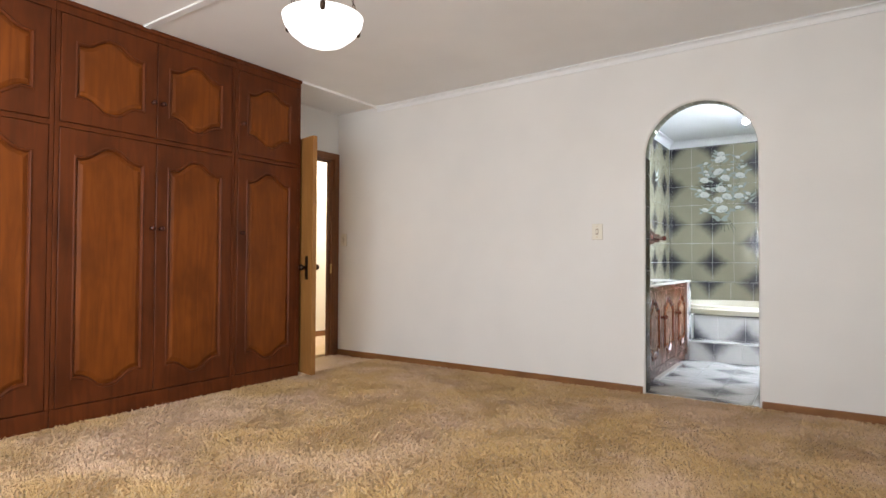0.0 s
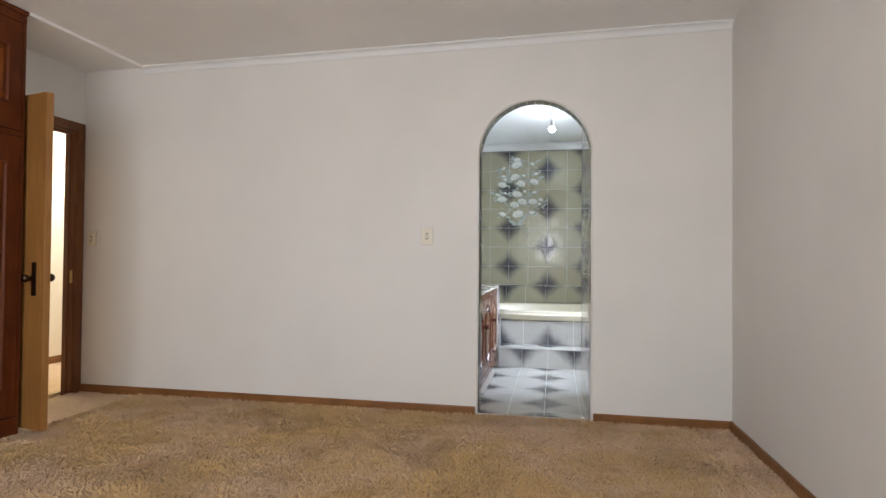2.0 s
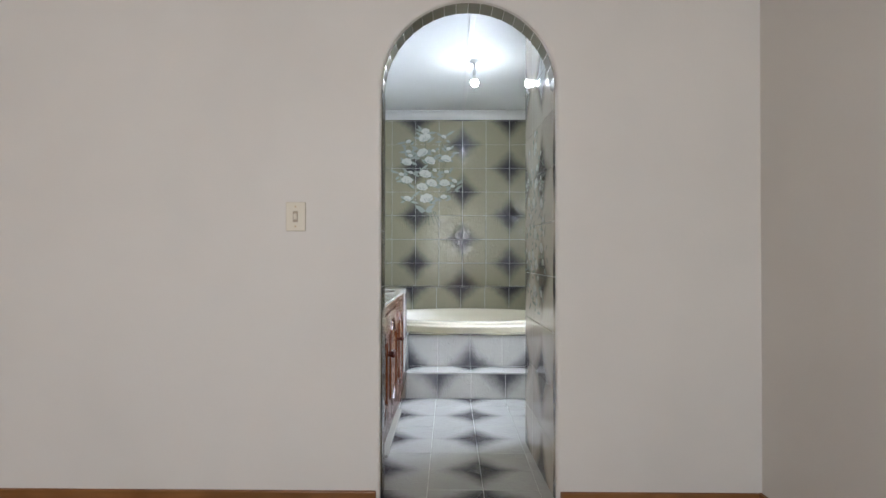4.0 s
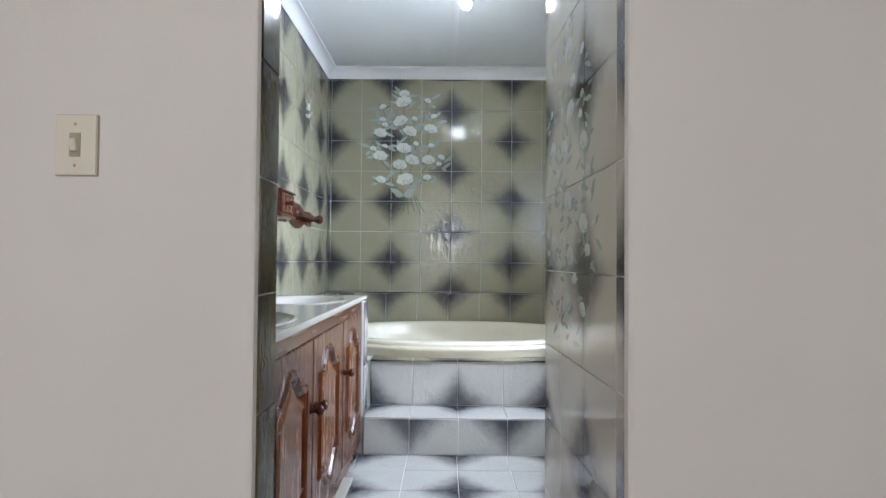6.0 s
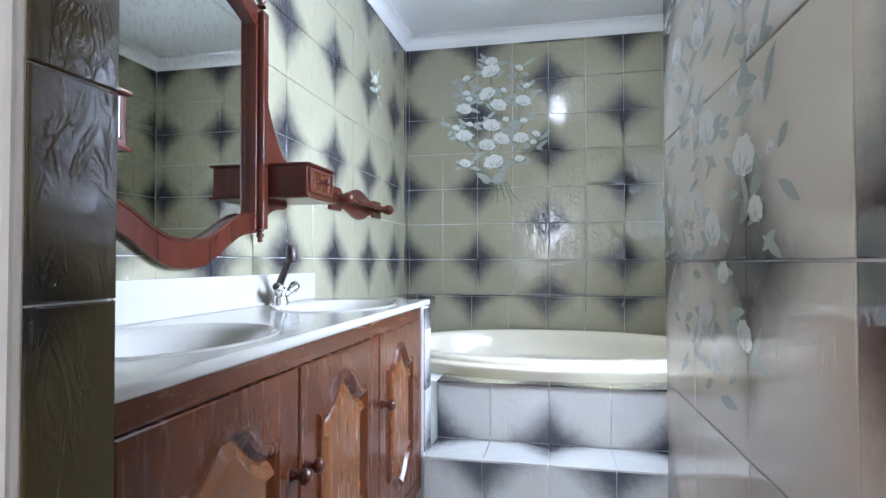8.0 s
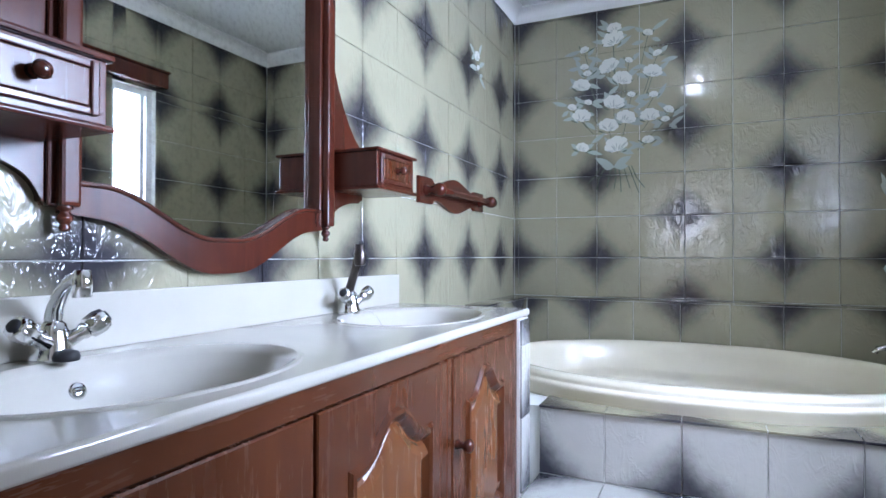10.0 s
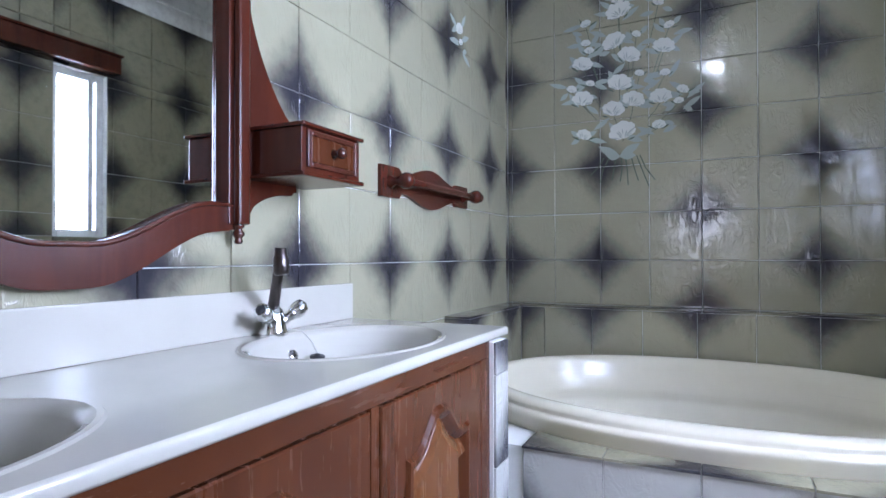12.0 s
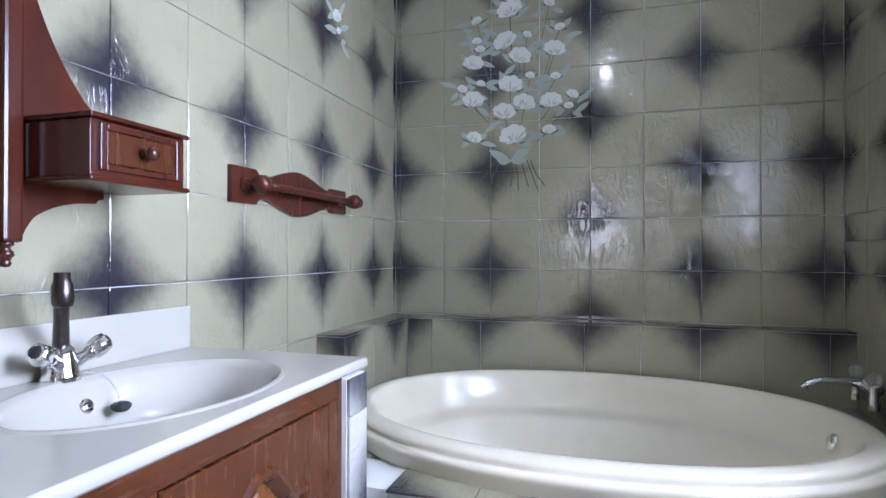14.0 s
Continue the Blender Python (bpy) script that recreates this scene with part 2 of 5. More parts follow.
def lathe(profile, steps=20, bm=None, m=None):
    """A solid of revolution round z from (radius, height) pairs, moved by m."""
    b = bmesh.new() if bm is None else bm
    m = m or Matrix()
    rings = []
    for r, z in profile:
        if r < 1e-5:
            rings.append([b.verts.new(m @ Vector((0, 0, z)))])
        else:
            rings.append([b.verts.new(m @ Vector((r * math.cos(a), r * math.sin(a), z)))
                          for a in (2 * math.pi * i / steps for i in range(steps))])
    for p, q in zip(rings, rings[1:]):
        for i in range(steps):
            j = (i + 1) % steps
            if len(p) == 1 and len(q) > 1:
                b.faces.new((p[0], q[i], q[j]))
            elif len(q) == 1 and len(p) > 1:
                b.faces.new((p[i], q[0], p[j]))
            elif len(p) > 1:
                b.faces.new((p[i], q[i], q[j], p[j]))
    return b


def tube(points, radii, steps=10, bm=None):
    b = bmesh.new() if bm is None else bm
    pts = [Vector(p) for p in points]
    if isinstance(radii, (int, float)):
        radii = [radii] * len(pts)
    rings = []
    for i, p in enumerate(pts):
        d = (pts[min(i + 1, len(pts) - 1)] - pts[max(i - 1, 0)]).normalized()
        side = d.cross(Vector((0, 0, 1)) if abs(d.z) < 0.9 else Vector((0, 1, 0))).normalized()
        up = side.cross(d)
        rings.append([b.verts.new(p + radii[i] * (math.cos(a) * side + math.sin(a) * up))
                      for a in (2 * math.pi * k / steps for k in range(steps))])
    for p, q in zip(rings, rings[1:]):
        for i in range(steps):
            b.faces.new((p[i], p[(i + 1) % steps], q[(i + 1) % steps], q[i]))
    b.faces.new(rings[0])
    b.faces.new(rings[-1][::-1])
    return b


def prism(outline, depth, m=None, bevel=0.0):
    """A flat board from an outline in x and y, as thick as depth in z, moved by m."""
    b = bmesh.new()
    lo = [b.verts.new((x, y, 0)) for x, y in outline]
    hi = [b.verts.new((x, y, depth)) for x, y in outline]
    b.faces.new(lo[::-1])
    top = b.faces.new(hi)
    n = len(lo)
    for i in range(n):
        b.faces.new((lo[i], lo[(i + 1) % n], hi[(i + 1) % n], hi[i]))
    if bevel:
        bmesh.ops.bevel(b, geom=list(top.edges), offset=bevel, segments=2, affect="EDGES", profile=0.6)
    if m is not None:
        b.transform(m)
    return b


def smoothstep(t):
    t = min(1.0, max(0.0, t))
    return t * t * (3 - 2 * t)


def ogee_outline(w, h, rise, n=14, bottom=True):
    """The wavy outline of a cathedral panel, centred, counter-clockwise from the lower right corner."""
    def bulge(u):
        a = abs(u)
        return rise * (1 - smoothstep((a - 0.12) / 0.62)) - 0.12 * rise * smoothstep((a - 0.78) / 0.2)
    pts = [(w / 2, -h / 2 + rise), (w / 2, 0), (w / 2, h / 2 - rise)]
    for i in range(1, n):
        u = 1 - 2 * i / n
        pts.append((u * w / 2, h / 2 - rise + bulge(u)))
    pts += [(-w / 2, h / 2 - rise), (-w / 2, 0), (-w / 2, -h / 2 + rise)]
    for i in range(1, n):
        u = -1 + 2 * i / n
        pts.append((u * w / 2, -h / 2 + (rise - bulge(u) if bottom else rise)))
    return pts


def shrink(pts, d):
    out, n = [], len(pts)
    for i in range(n):
        p, q, r = Vector(pts[i - 1]), Vector(pts[i]), Vector(pts[(i + 1) % n])
        e1, e2 = (q - p).normalized(), (r - q).normalized()
        nn = Vector((-(e1 + e2).y, (e1 + e2).x))
        nn = nn.normalized() if nn.length > 1e-6 else Vector((-e1.y, e1.x))
        k = max(0.55, nn.dot(Vector((-e1.y, e1.x))))
        out.append(tuple(q + nn * d / k))
    return out


def panel_door(w, h, thick, stile, rise, parent, frame_mat, panel_mat, m, name="door", rail=None, bead=1.0):
    """A frame-and-panel door in the plane x, y with its face at z = thick, under the pose m."""
    pts = ogee_outline(w - 2 * stile, h - 2 * (rail or stile), rise)
    b = bmesh.new()
    rect = []
    for x, y in pts:
        k = min((w / 2) / abs(x) if abs(x) > 1e-6 else 1e9, (h / 2) / abs(y) if abs(y) > 1e-6 else 1e9)
        rect.append((x * k, y * k))
    # the corners of the leaf belong to the ring too
    for sx in (1, -1):
        for sy in (1, -1):
            c = (sx * w / 2, sy * h / 2)
            i = min(range(len(rect)), key=lambda i: (rect[i][0] - c[0]) ** 2 + (rect[i][1] - c[1]) ** 2)
            rect[i] = c
    n = len(pts)
    ch = 0.003
    rings = [[(x, y, 0) for x, y in rect], [(x, y, thick - ch) for x, y in rect],
             [(x * (1 - 2 * ch / w), y * (1 - 2 * ch / h), thick) for x, y in rect],
             [(x, y, thick) for x, y in pts],
             [(x, y, thick + 0.005 * bead) for x, y in shrink(pts, 0.004 * bead)],
             [(x, y, thick + 0.006 * bead) for x, y in shrink(pts, 0.009 * bead)],
             [(x, y, thick + 0.003 * bead) for x, y in shrink(pts, 0.014 * bead)],
             [(x, y, thick - 0.009) for x, y in shrink(pts, 0.021 * bead)]]
    vr = [[b.verts.new(v) for v in ring] for ring in rings]
    for p, q in zip(vr, vr[1:]):
        for i in range(n):
            b.faces.new((p[i], p[(i + 1) % n], q[(i + 1) % n], q[i]))
    b.faces.new(vr[0][::-1])
    b.transform(m)
    leaf = part(name, b, frame_mat, parent)
    b = bmesh.new()
    rings = [[(x, y, thick - 0.0095) for x, y in shrink(pts, 0.0205 * bead)],
             [(x, y, thick - 0.009) for x, y in shrink(pts, 0.0205 * bead + 0.0035)],
             [(x, y, thick - 0.004) for x, y in shrink(pts, 0.0205 * bead + 0.0095)],
             [(x, y, thick + 0.002) for x, y in shrink(pts, 0.0205 * bead + 0.0255)],
             [(x, y, thick + 0.003) for x, y in shrink(pts, 0.0205 * bead + 0.0295)]]
    vr = [[b.verts.new(v) for v in ring] for ring in rings]
    for p, q in zip(vr, vr[1:]):
        for i in range(n):
            b.faces.new((p[i], p[(i + 1) % n], q[(i + 1) % n], q[i]))
    b.faces.new(vr[-1])
    b.transform(m)
    part("panel", b, panel_mat, leaf)
    return leaf


def facing_x(x, y, z):
    """A board's pose on a wall seen from +x: its width along y, its height along z."""
    return Matrix(((0, 0, 1, x), (1, 0, 0, y), (0, 1, 0, z), (0, 0, 0, 1)))


# ---- bedroom shell ----
X0, X1, YB = -3.49, 1.295, -5.70   # door wall, side wall, back wall
AL, AR, SPRING = -0.322, 0.427, 1.765
AC, ARAD = (AL + AR) / 2, (AR - AL) / 2
TH, WY = 0.102, -0.022


def arch_wall():
    b = bmesh.new()
    top, n, r = 2.75, 40, 0.014

    def outline(out):
        pts = [(AL - out, -0.1), (AL - out, SPRING)]
        pts += [(AC - (ARAD + out) * math.cos(math.pi * i / n), SPRING + (ARAD + out) * math.sin(math.pi * i / n)) for i in range(1, n)]
        return pts + [(AR + out, SPRING), (AR + out, -0.1)]
    levels = [(WY, r), (WY + 0.0014, r * 0.6), (WY + 0.004, r * 0.25), (WY + 0.008, 0.0025), (WY + 0.014, 0.0), (TH, 0.0)]
    rings = [[b.verts.new((x, y, z)) for x, z in outline(o)] for y, o in levels]
    for p, q in zip(rings, rings[1:]):
        for i in range(len(p) - 1):
            b.faces.new((p[i], p[i + 1], q[i + 1], q[i]))
    for k in (0, -1):
        y, o = levels[k]
        rim = rings[k]
        cap = [b.verts.new((v.co.x, y, top)) for v in rim[1:-1]]
        for i in range(len(cap) - 1):
            b.faces.new((rim[i + 1], rim[i + 2], cap[i + 1], cap[i]))
        for edge, x, a, c in ((0, X0 - 0.15, rim[0], rim[1]), (1, X1 + 0.15, rim[-1], rim[-2])):
            f = [b.verts.new((x, y, -0.1)), b.verts.new((x, y, SPRING)), b.verts.new((x, y, top))]
            b.faces.new((f[0], a, c, f[1]))
            b.faces.new((f[1], c, cap[0 if edge == 0 else -1], f[2]))
    return b


def wall_with_holes(axis, at, thick, lo, hi, z0, z1, holes):
    """A wall across axis at a place, running from lo to hi, with rectangular holes (a, b, bottom, top)."""
    b = bmesh.new()

    def piece(a0, a1, c0, c1):
        if a1 - a0 > 1e-4 and c1 - c0 > 1e-4:
            if axis == "x":
                box((at, a0, c0), (at + thick, a1, c1), bm=b)
            else:
                box((a0, at, c0), (a1, at + thick, c1), bm=b)
    last = lo
    for a0, a1, c0, c1 in sorted(holes):
        piece(last, a0, z0, z1)
        piece(a0, a1, z0, c0)
        piece(a0, a1, c1, z1)
        last = a1
    piece(last, hi, z0, z1)
    return b


DOOR_A, DOOR_B, DOOR_H = -0.86, -0.080, 2.045
WT = 0.08               # thickness of the door wall
structure("wall_north", arch_wall(), WALL, "cream painted plaster wall with an arched opening")
structure("wall_west", wall_with_holes("x", X0 - WT, WT, YB - 0.15, 0, -0.1, 2.75, [(DOOR_A, DOOR_B, -0.1, DOOR_H)]), WALL)
structure("wall_east", wall_with_holes("x", X1, 0.15, YB - 0.15, 0, -0.1, 2.75, [(-5.05, -3.55, 0.8, 2.1)]), WALL)
structure("wall_south", wall_with_holes("y", YB - 0.15, 0.15, X0, X1, -0.1, 2.75, [(-2.15, 0.35, 0.8, 2.1)]), WALL)


def sloped(b):
    """Bedroom ceiling parts follow its slight fall towards the wardrobe."""
    for v in b.verts:
        v.co.z += (v.co.x - 0.6) * 0.0138
    return b


structure("ceiling", sloped(box((X0 - 0.1, YB - 0.1, BED_CEIL), (X1 + 0.1, 0.0, BED_CEIL + 0.05))), CEILING)
structure("floor", box((X0 - 0.15, YB - 0.15, -0.12), (X1 + 0.15, 0.012, -0.045)), CARPET)


def carpet():
    b = bmesh.new()
    nx, ny = 230, 270
    x0, x1, y0, y1 = X0 + 0.001, X1 - 0.001, YB + 0.001, 0.008
    rows = []
    for j in range(ny + 1):
        row = []
        for i in range(nx + 1):
            x, y = x0 + (x1 - x0) * i / nx, y0 + (y1 - y0) * j / ny
            h = 0.010 * noise.noise((x * 22, y * 22, 0)) + 0.008 * noise.noise((x * 60, y * 60, 3)) + 0.006 * noise.noise((x * 3, y * 3, 7))
            row.append(b.verts.new((x, y, h - 0.014)))
        rows.append(row)
    for j in range(ny):
        for i in range(nx):
            b.faces.new((rows[j][i], rows[j][i + 1], rows[j + 1][i + 1], rows[j + 1][i]))
    return b


tagged(link("shag_carpet", carpet(), CARPET, None, "", True), "long-pile golden beige shag carpet, fitted wall to wall", "carpet", "", "structure")


def carpet_pile():
    """Tufts of long yarn, leaning every way."""
    rng = np.random.default_rng(3)
    n = 150000
    x = rng.uniform(WARD + 0.02, X1 - 0.02, n)
    y = rng.uniform(-4.4, -0.02, n)
    lean = rng.uniform(0, 2 * np.pi, n)
    swirl = np.array([noise.noise((a * 3.1, b_ * 3.1, 11)) for a, b_ in zip(x, y)])
    lean = 2.0 + 5.0 * swirl + rng.normal(0, 1.0, n)
    size = rng.uniform(0.010, 0.024, n)
    up = rng.uniform(-0.002, 0.006, n)
    w = rng.uniform(0.0016, 0.0036, n)
    dx, dy = np.cos(lean), np.sin(lean)
    v = np.empty((n, 4, 3))
    v[:, 0] = np.stack([x - dy * w, y + dx * w, np.full(n, -0.016)], 1)
    v[:, 1] = np.stack([x + dy * w, y - dx * w, np.full(n, -0.016)], 1)
    v[:, 2] = np.stack([x + dx * size * 0.5 + dy * w, y + dy * size * 0.5 - dx * w, up], 1)
    v[:, 3] = np.stack([x + dx * size, y + dy * size, up - 0.002], 1)
    f = np.arange(n * 4).reshape(n, 4)
    me = bpy.data.meshes.new("carpet_pile")
    me.from_pydata(v.reshape(-1, 3).tolist(), [], f.tolist())
    me.materials.append(CARPET)
    return tagged(new("carpet_pile", me), "loose golden beige yarn tufts of the shag carpet", "carpet", "", "stuff")


WARD = -2.95
carpet_pile()


def skirting(name, lo, hi):
    structure(name, box(lo, hi, 0.006), SKIRT)


skirting("baseboard_north_west", (X0 + 0.02, WY - 0.016, -0.035), (AL - 0.016, WY + 0.001, 0.047))
skirting("baseboard_north_east", (AR + 0.016, WY - 0.016, -0.035), (X1 - 0.018, WY + 0.001, 0.047))
skirting("baseboard_east", (X1 - 0.016, YB, -0.035), (X1 + 0.001, -0.001, 0.047))


def cove(a, c, inward, z, size, depth=None):
    """A cornice with a hollow face from a to c (at ceiling height z); inward points into the room."""
    depth = depth or size
    b = bmesh.new()
    prof = [(0, 0), (0, -size), (0.010, -size), (0.012, -size * 0.86)]
    for i in range(9):
        t = math.pi / 2 * i / 8
        prof.append((0.012 + (depth - 0.022) * (1 - math.cos(t)), -size * 0.86 + (size * 0.86 - 0.012) * math.sin(t)))
    prof += [(depth, -0.012), (depth, 0)]
    inward = Vector(inward)
    ends = []
    for p in (Vector(a), Vector(c)):
        ends.append([b.verts.new((p.x + inward.x * u, p.y + inward.y * u, z + v)) for u, v in prof])
    n = len(prof)
    for i in range(n):
        b.faces.new((ends[0][i], ends[0][(i + 1) % n], ends[1][(i + 1) % n], ends[1][i]))
    b.faces.new(ends[0])
    b.faces.new(ends[1][::-1])
    return b


structure("cornice_north", sloped(cove((-2.95, WY, 0), (X1, WY, 0), (0, -1, 0), BED_CEIL - 0.001, 0.050)), CORNICE)
structure("ceiling_strip", sloped(box((-2.95, -2.42, BED_CEIL - 0.012), (X1, -2.37, BED_CEIL + 0.001), 0.004)), CORNICE)
structure("ceiling_edge_trim", sloped(box((-2.955, -1.03, BED_CEIL - 0.02), (-2.935, -0.001, BED_CEIL + 0.001), 0.004)), CEILING)

# corridor beyond the door
structure("corridor_wall", box((-4.75, -2.2, -0.1), (-4.65, 2.2, 2.7)), CORRIDOR)
structure("corridor_end_north", box((-4.75, 2.2, -0.1), (X0 - WT, 2.3, 2.7)), CORRIDOR)
structure("corridor_end_south", box((-4.75, -2.3, -0.1), (X0 - WT, -2.2, 2.7)), CORRIDOR)
structure("corridor_wall_east", box((X0 - WT, TH, -0.1), (X0 - 0.02, 2.3, 2.7)), CORRIDOR)
structure("corridor_ceiling", box((-4.75, -2.3, 2.58), (X0 - WT + 0.005, 2.3, 2.63)), CEILING)
structure("corridor_floor", box((-4.75, -2.3, -0.1), (X0 - WT + 0.005, 2.3, -0.004)), CARPET)
structure("baseboard_corridor", box((-4.652, -2.2, -0.01), (-4.636, 2.2, 0.065), 0.004), SKIRT)

# bedroom window frames, behind the camera


def window_unit(name, axis, at, a0, a1, z0, z1, bars, face):
    w = tagged(new(name), "white painted steel window, daylight behind it", "window", "", "structure")
    t = 0.05

    def bar(nm, p0, p1, c0, c1):
        lo, hi = ((at, p0, c0), (at + t, p1, c1)) if axis == "x" else ((p0, at, c0), (p1, at + t, c1))
        part(nm, box(lo, hi, 0.004), WHITE_METAL, w)
    f = 0.04
    bar("window_frame", a0, a0 + f, z0, z1)
    bar("window_frame", a1 - f, a1, z0, z1)
    bar("window_frame", a0 + f, a1 - f, z1 - f, z1)
    bar("window_frame", a0 + f, a1 - f, z0, z0 + f)
    for i in range(1, bars):
        c = a0 + (a1 - a0) * i / bars
        bar("glazing_bar", c - 0.015, c + 0.015, z0 + f, z1 - f)
    return w


window_unit("window_1", "y", YB - 0.06, -2.15, 0.35, 0.8, 2.1, 3, 1)
window_unit("window_2", "x", X1 + 0.03, -5.05, -3.55, 0.8, 2.1, 2, 1)

# ---- door ----


def bedroom_door():
    d = thing("door_1", (X0, DOOR_A, 0), "golden wooden door standing open against the wardrobe's end", "door")
    d["kind"] = "structure"
    L = 0.702
    ang = radians(-13)
    m = pose(0.02, -0.03, 0.012) @ pose(0, 0, 0, 0, 0, math.degrees(ang))
    b = box((0, 0, 0), (L, 0.042, 2.02), 0.003)
    b.transform(m)
    part("leaf", b, PINE, d)
    for side, y in ((-1, 0.0), (1, 0.042)):
        b = box((L - 0.105, y - (0.006 if side < 0 else 0), 0.80), (L - 0.065, y + (0.006 if side > 0 else 0), 1.0), 0.002)
        b.transform(m)
        plate = part("handle_plate", b, BRONZE, d)
        yy = y + side * 0.05
        b = lathe([(0.0, 0), (0.011, 0), (0.009, 0.02), (0.009, 0.035), (0.022, 0.042), (0.026, 0.055), (0.020, 0.068), (0, 0.072)], 16,
                  None, m @ Matrix.Translation((L - 0.085, y, 0.905)) @ pose(0, 0, 0, 90 * (1 if side < 0 else -1), 0, 0))
        part("knob", b, BRONZE, plate, "dark bronze door knob", True)
    # lining and architrave
    for nm, lo, hi in (("jamb", (X0 - WT - 0.005, DOOR_A, -0.04), (X0 + 0.006, DOOR_A + 0.03, DOOR_H)),
                       ("jamb", (X0 - WT - 0.005, DOOR_B - 0.03, -0.04), (X0 + 0.006, DOOR_B, DOOR_H)),
                       ("head", (X0 - WT - 0.005, DOOR_A + 0.03, DOOR_H - 0.03), (X0 + 0.006, DOOR_B - 0.03, DOOR_H)),
                       ("architrave", (X0, DOOR_B - 0.012, -0.03), (X0 + 0.018, DOOR_B + 0.055, DOOR_H + 0.05)),
                       ("architrave", (X0, DOOR_A - 0.055, -0.03), (X0 + 0.018, DOOR_A + 0.012, DOOR_H + 0.05)),
                       ("architrave", (X0, DOOR_A + 0.012, DOOR_H - 0.012), (X0 + 0.018, DOOR_B - 0.012, DOOR_H + 0.05)),
                       ("stop", (X0 - 0.07, DOOR_B - 0.045, -0.03), (X0 - 0.03, DOOR_B - 0.03, DOOR_H - 0.03)),
                       ("stop", (X0 - 0.07, DOOR_A + 0.03, DOOR_H - 0.045), (X0 - 0.03, DOOR_B - 0.045, DOOR_H - 0.03))):
        b = box(lo, hi, 0.003)
        b.transform(Matrix.Translation((-X0, -DOOR_A, 0)))
        part(nm, b, JAMB, d)
    b = box((X0 - 0.02, DOOR_B - 0.034, 0.84), (X0 + 0.002, DOOR_B - 0.0295, 0.94), 0.001)
    b.transform(Matrix.Translation((-X0, -DOOR_A, 0)))
    part("strike_plate", b, BRASS, d, "small brass strike plate")


bedroom_door()

# ---- wardrobe ----
WX = -2.95


def knob(parent, m, mat=KNOB, k=1.0):
    b = lathe([(0.0, 0), (0.012 * k, 0), (0.010 * k, 0.004 * k), (0.007 * k, 0.012 * k), (0.010 * k, 0.018 * k), (0.016 * k, 0.024 * k),
               (0.0165 * k, 0.031 * k), (0.011 * k, 0.038 * k), (0, 0.040 * k)], 14, None, m)
    return part("knob", b, mat, parent, "turned wooden knob", True)


def wardrobe_unit(y0, y1, doors, knobs):
    """A floor-to-ceiling cupboard unit between y0 (nearer the window) and y1, with tall doors below and short ones above."""
    u = thing("built_in_wardrobe", (X0, y0, 0), "dark red-brown stained wooden built-in wardrobe with arched panels", "wardrobe", "wardrobe wall")
    T = Matrix.Translation((-X0, -y0, 0))
    b = box((X0 + 0.004, y0, -0.03), (WX - 0.022, y1, 2.512))
    b.transform(T)
    part("carcass", b, CASE, u)

    def rail(nm, lo, hi, bev=0.003):
        b = box(lo, hi, bev)
        b.transform(T)
        return part(nm, b, CASE, u)
    rail("plinth", (WX - 0.021, y0, -0.03), (WX - 0.004, y1, 0.095))
    rail("rail", (WX - 0.021, y0, 1.762), (WX - 0.002, y1, 1.792))
    rail("cornice_board", (WX - 0.021, y0, 2.447), (WX - 0.001, y1, 2.496))
    rail("crown_moulding", (WX - 0.021, y0, 2.4965), (WX + 0.014, y1, 2.524), 0.006)
    rail("stile", (WX - 0.021, y0, 0.0955), (WX - 0.003, y0 + 0.024, 2.4465))
    rail("stile", (WX - 0.021, y1 - 0.024, 0.0955), (WX - 0.003, y1, 2.4465))
    w = (y1 - y0 - 0.05) / doors
    for i in range(doors):
        c = y0 + 0.025 + w * (i + 0.5)
        for z0, z1, rise in ((0.100, 1.758, 0.075), (1.796, 2.442, 0.070)):
            m = T @ facing_x(WX - 0.020, c, (z0 + z1) / 2)
            leaf = panel_door(w - 0.005, z1 - z0, 0.021, 0.078, rise, u, CASE, PANEL, m)
            k = knobs[i]
            zz = 1.185 if z0 < 1 else 2.03
            knob(leaf, T @ Matrix.Translation((WX + 0.001, c + k * (w / 2 - 0.032), zz)) @ pose(0, 0, 0, 0, 90, 0))
    return u


wardrobe_unit(-1.690, -1.035, 1, [-1])
wardrobe_unit(-2.925, -1.694, 2, [1, -1])
wardrobe_unit(-4.160, -2.929, 2, [1, -1])
wardrobe_unit(-5.395, -4.164, 2, [1, -1])
structure("wardrobe_end_wall", box((X0, YB, -0.1), (WX - 0.01, -5.399, 2.6)), WALL)

# ---- bedroom fittings ----


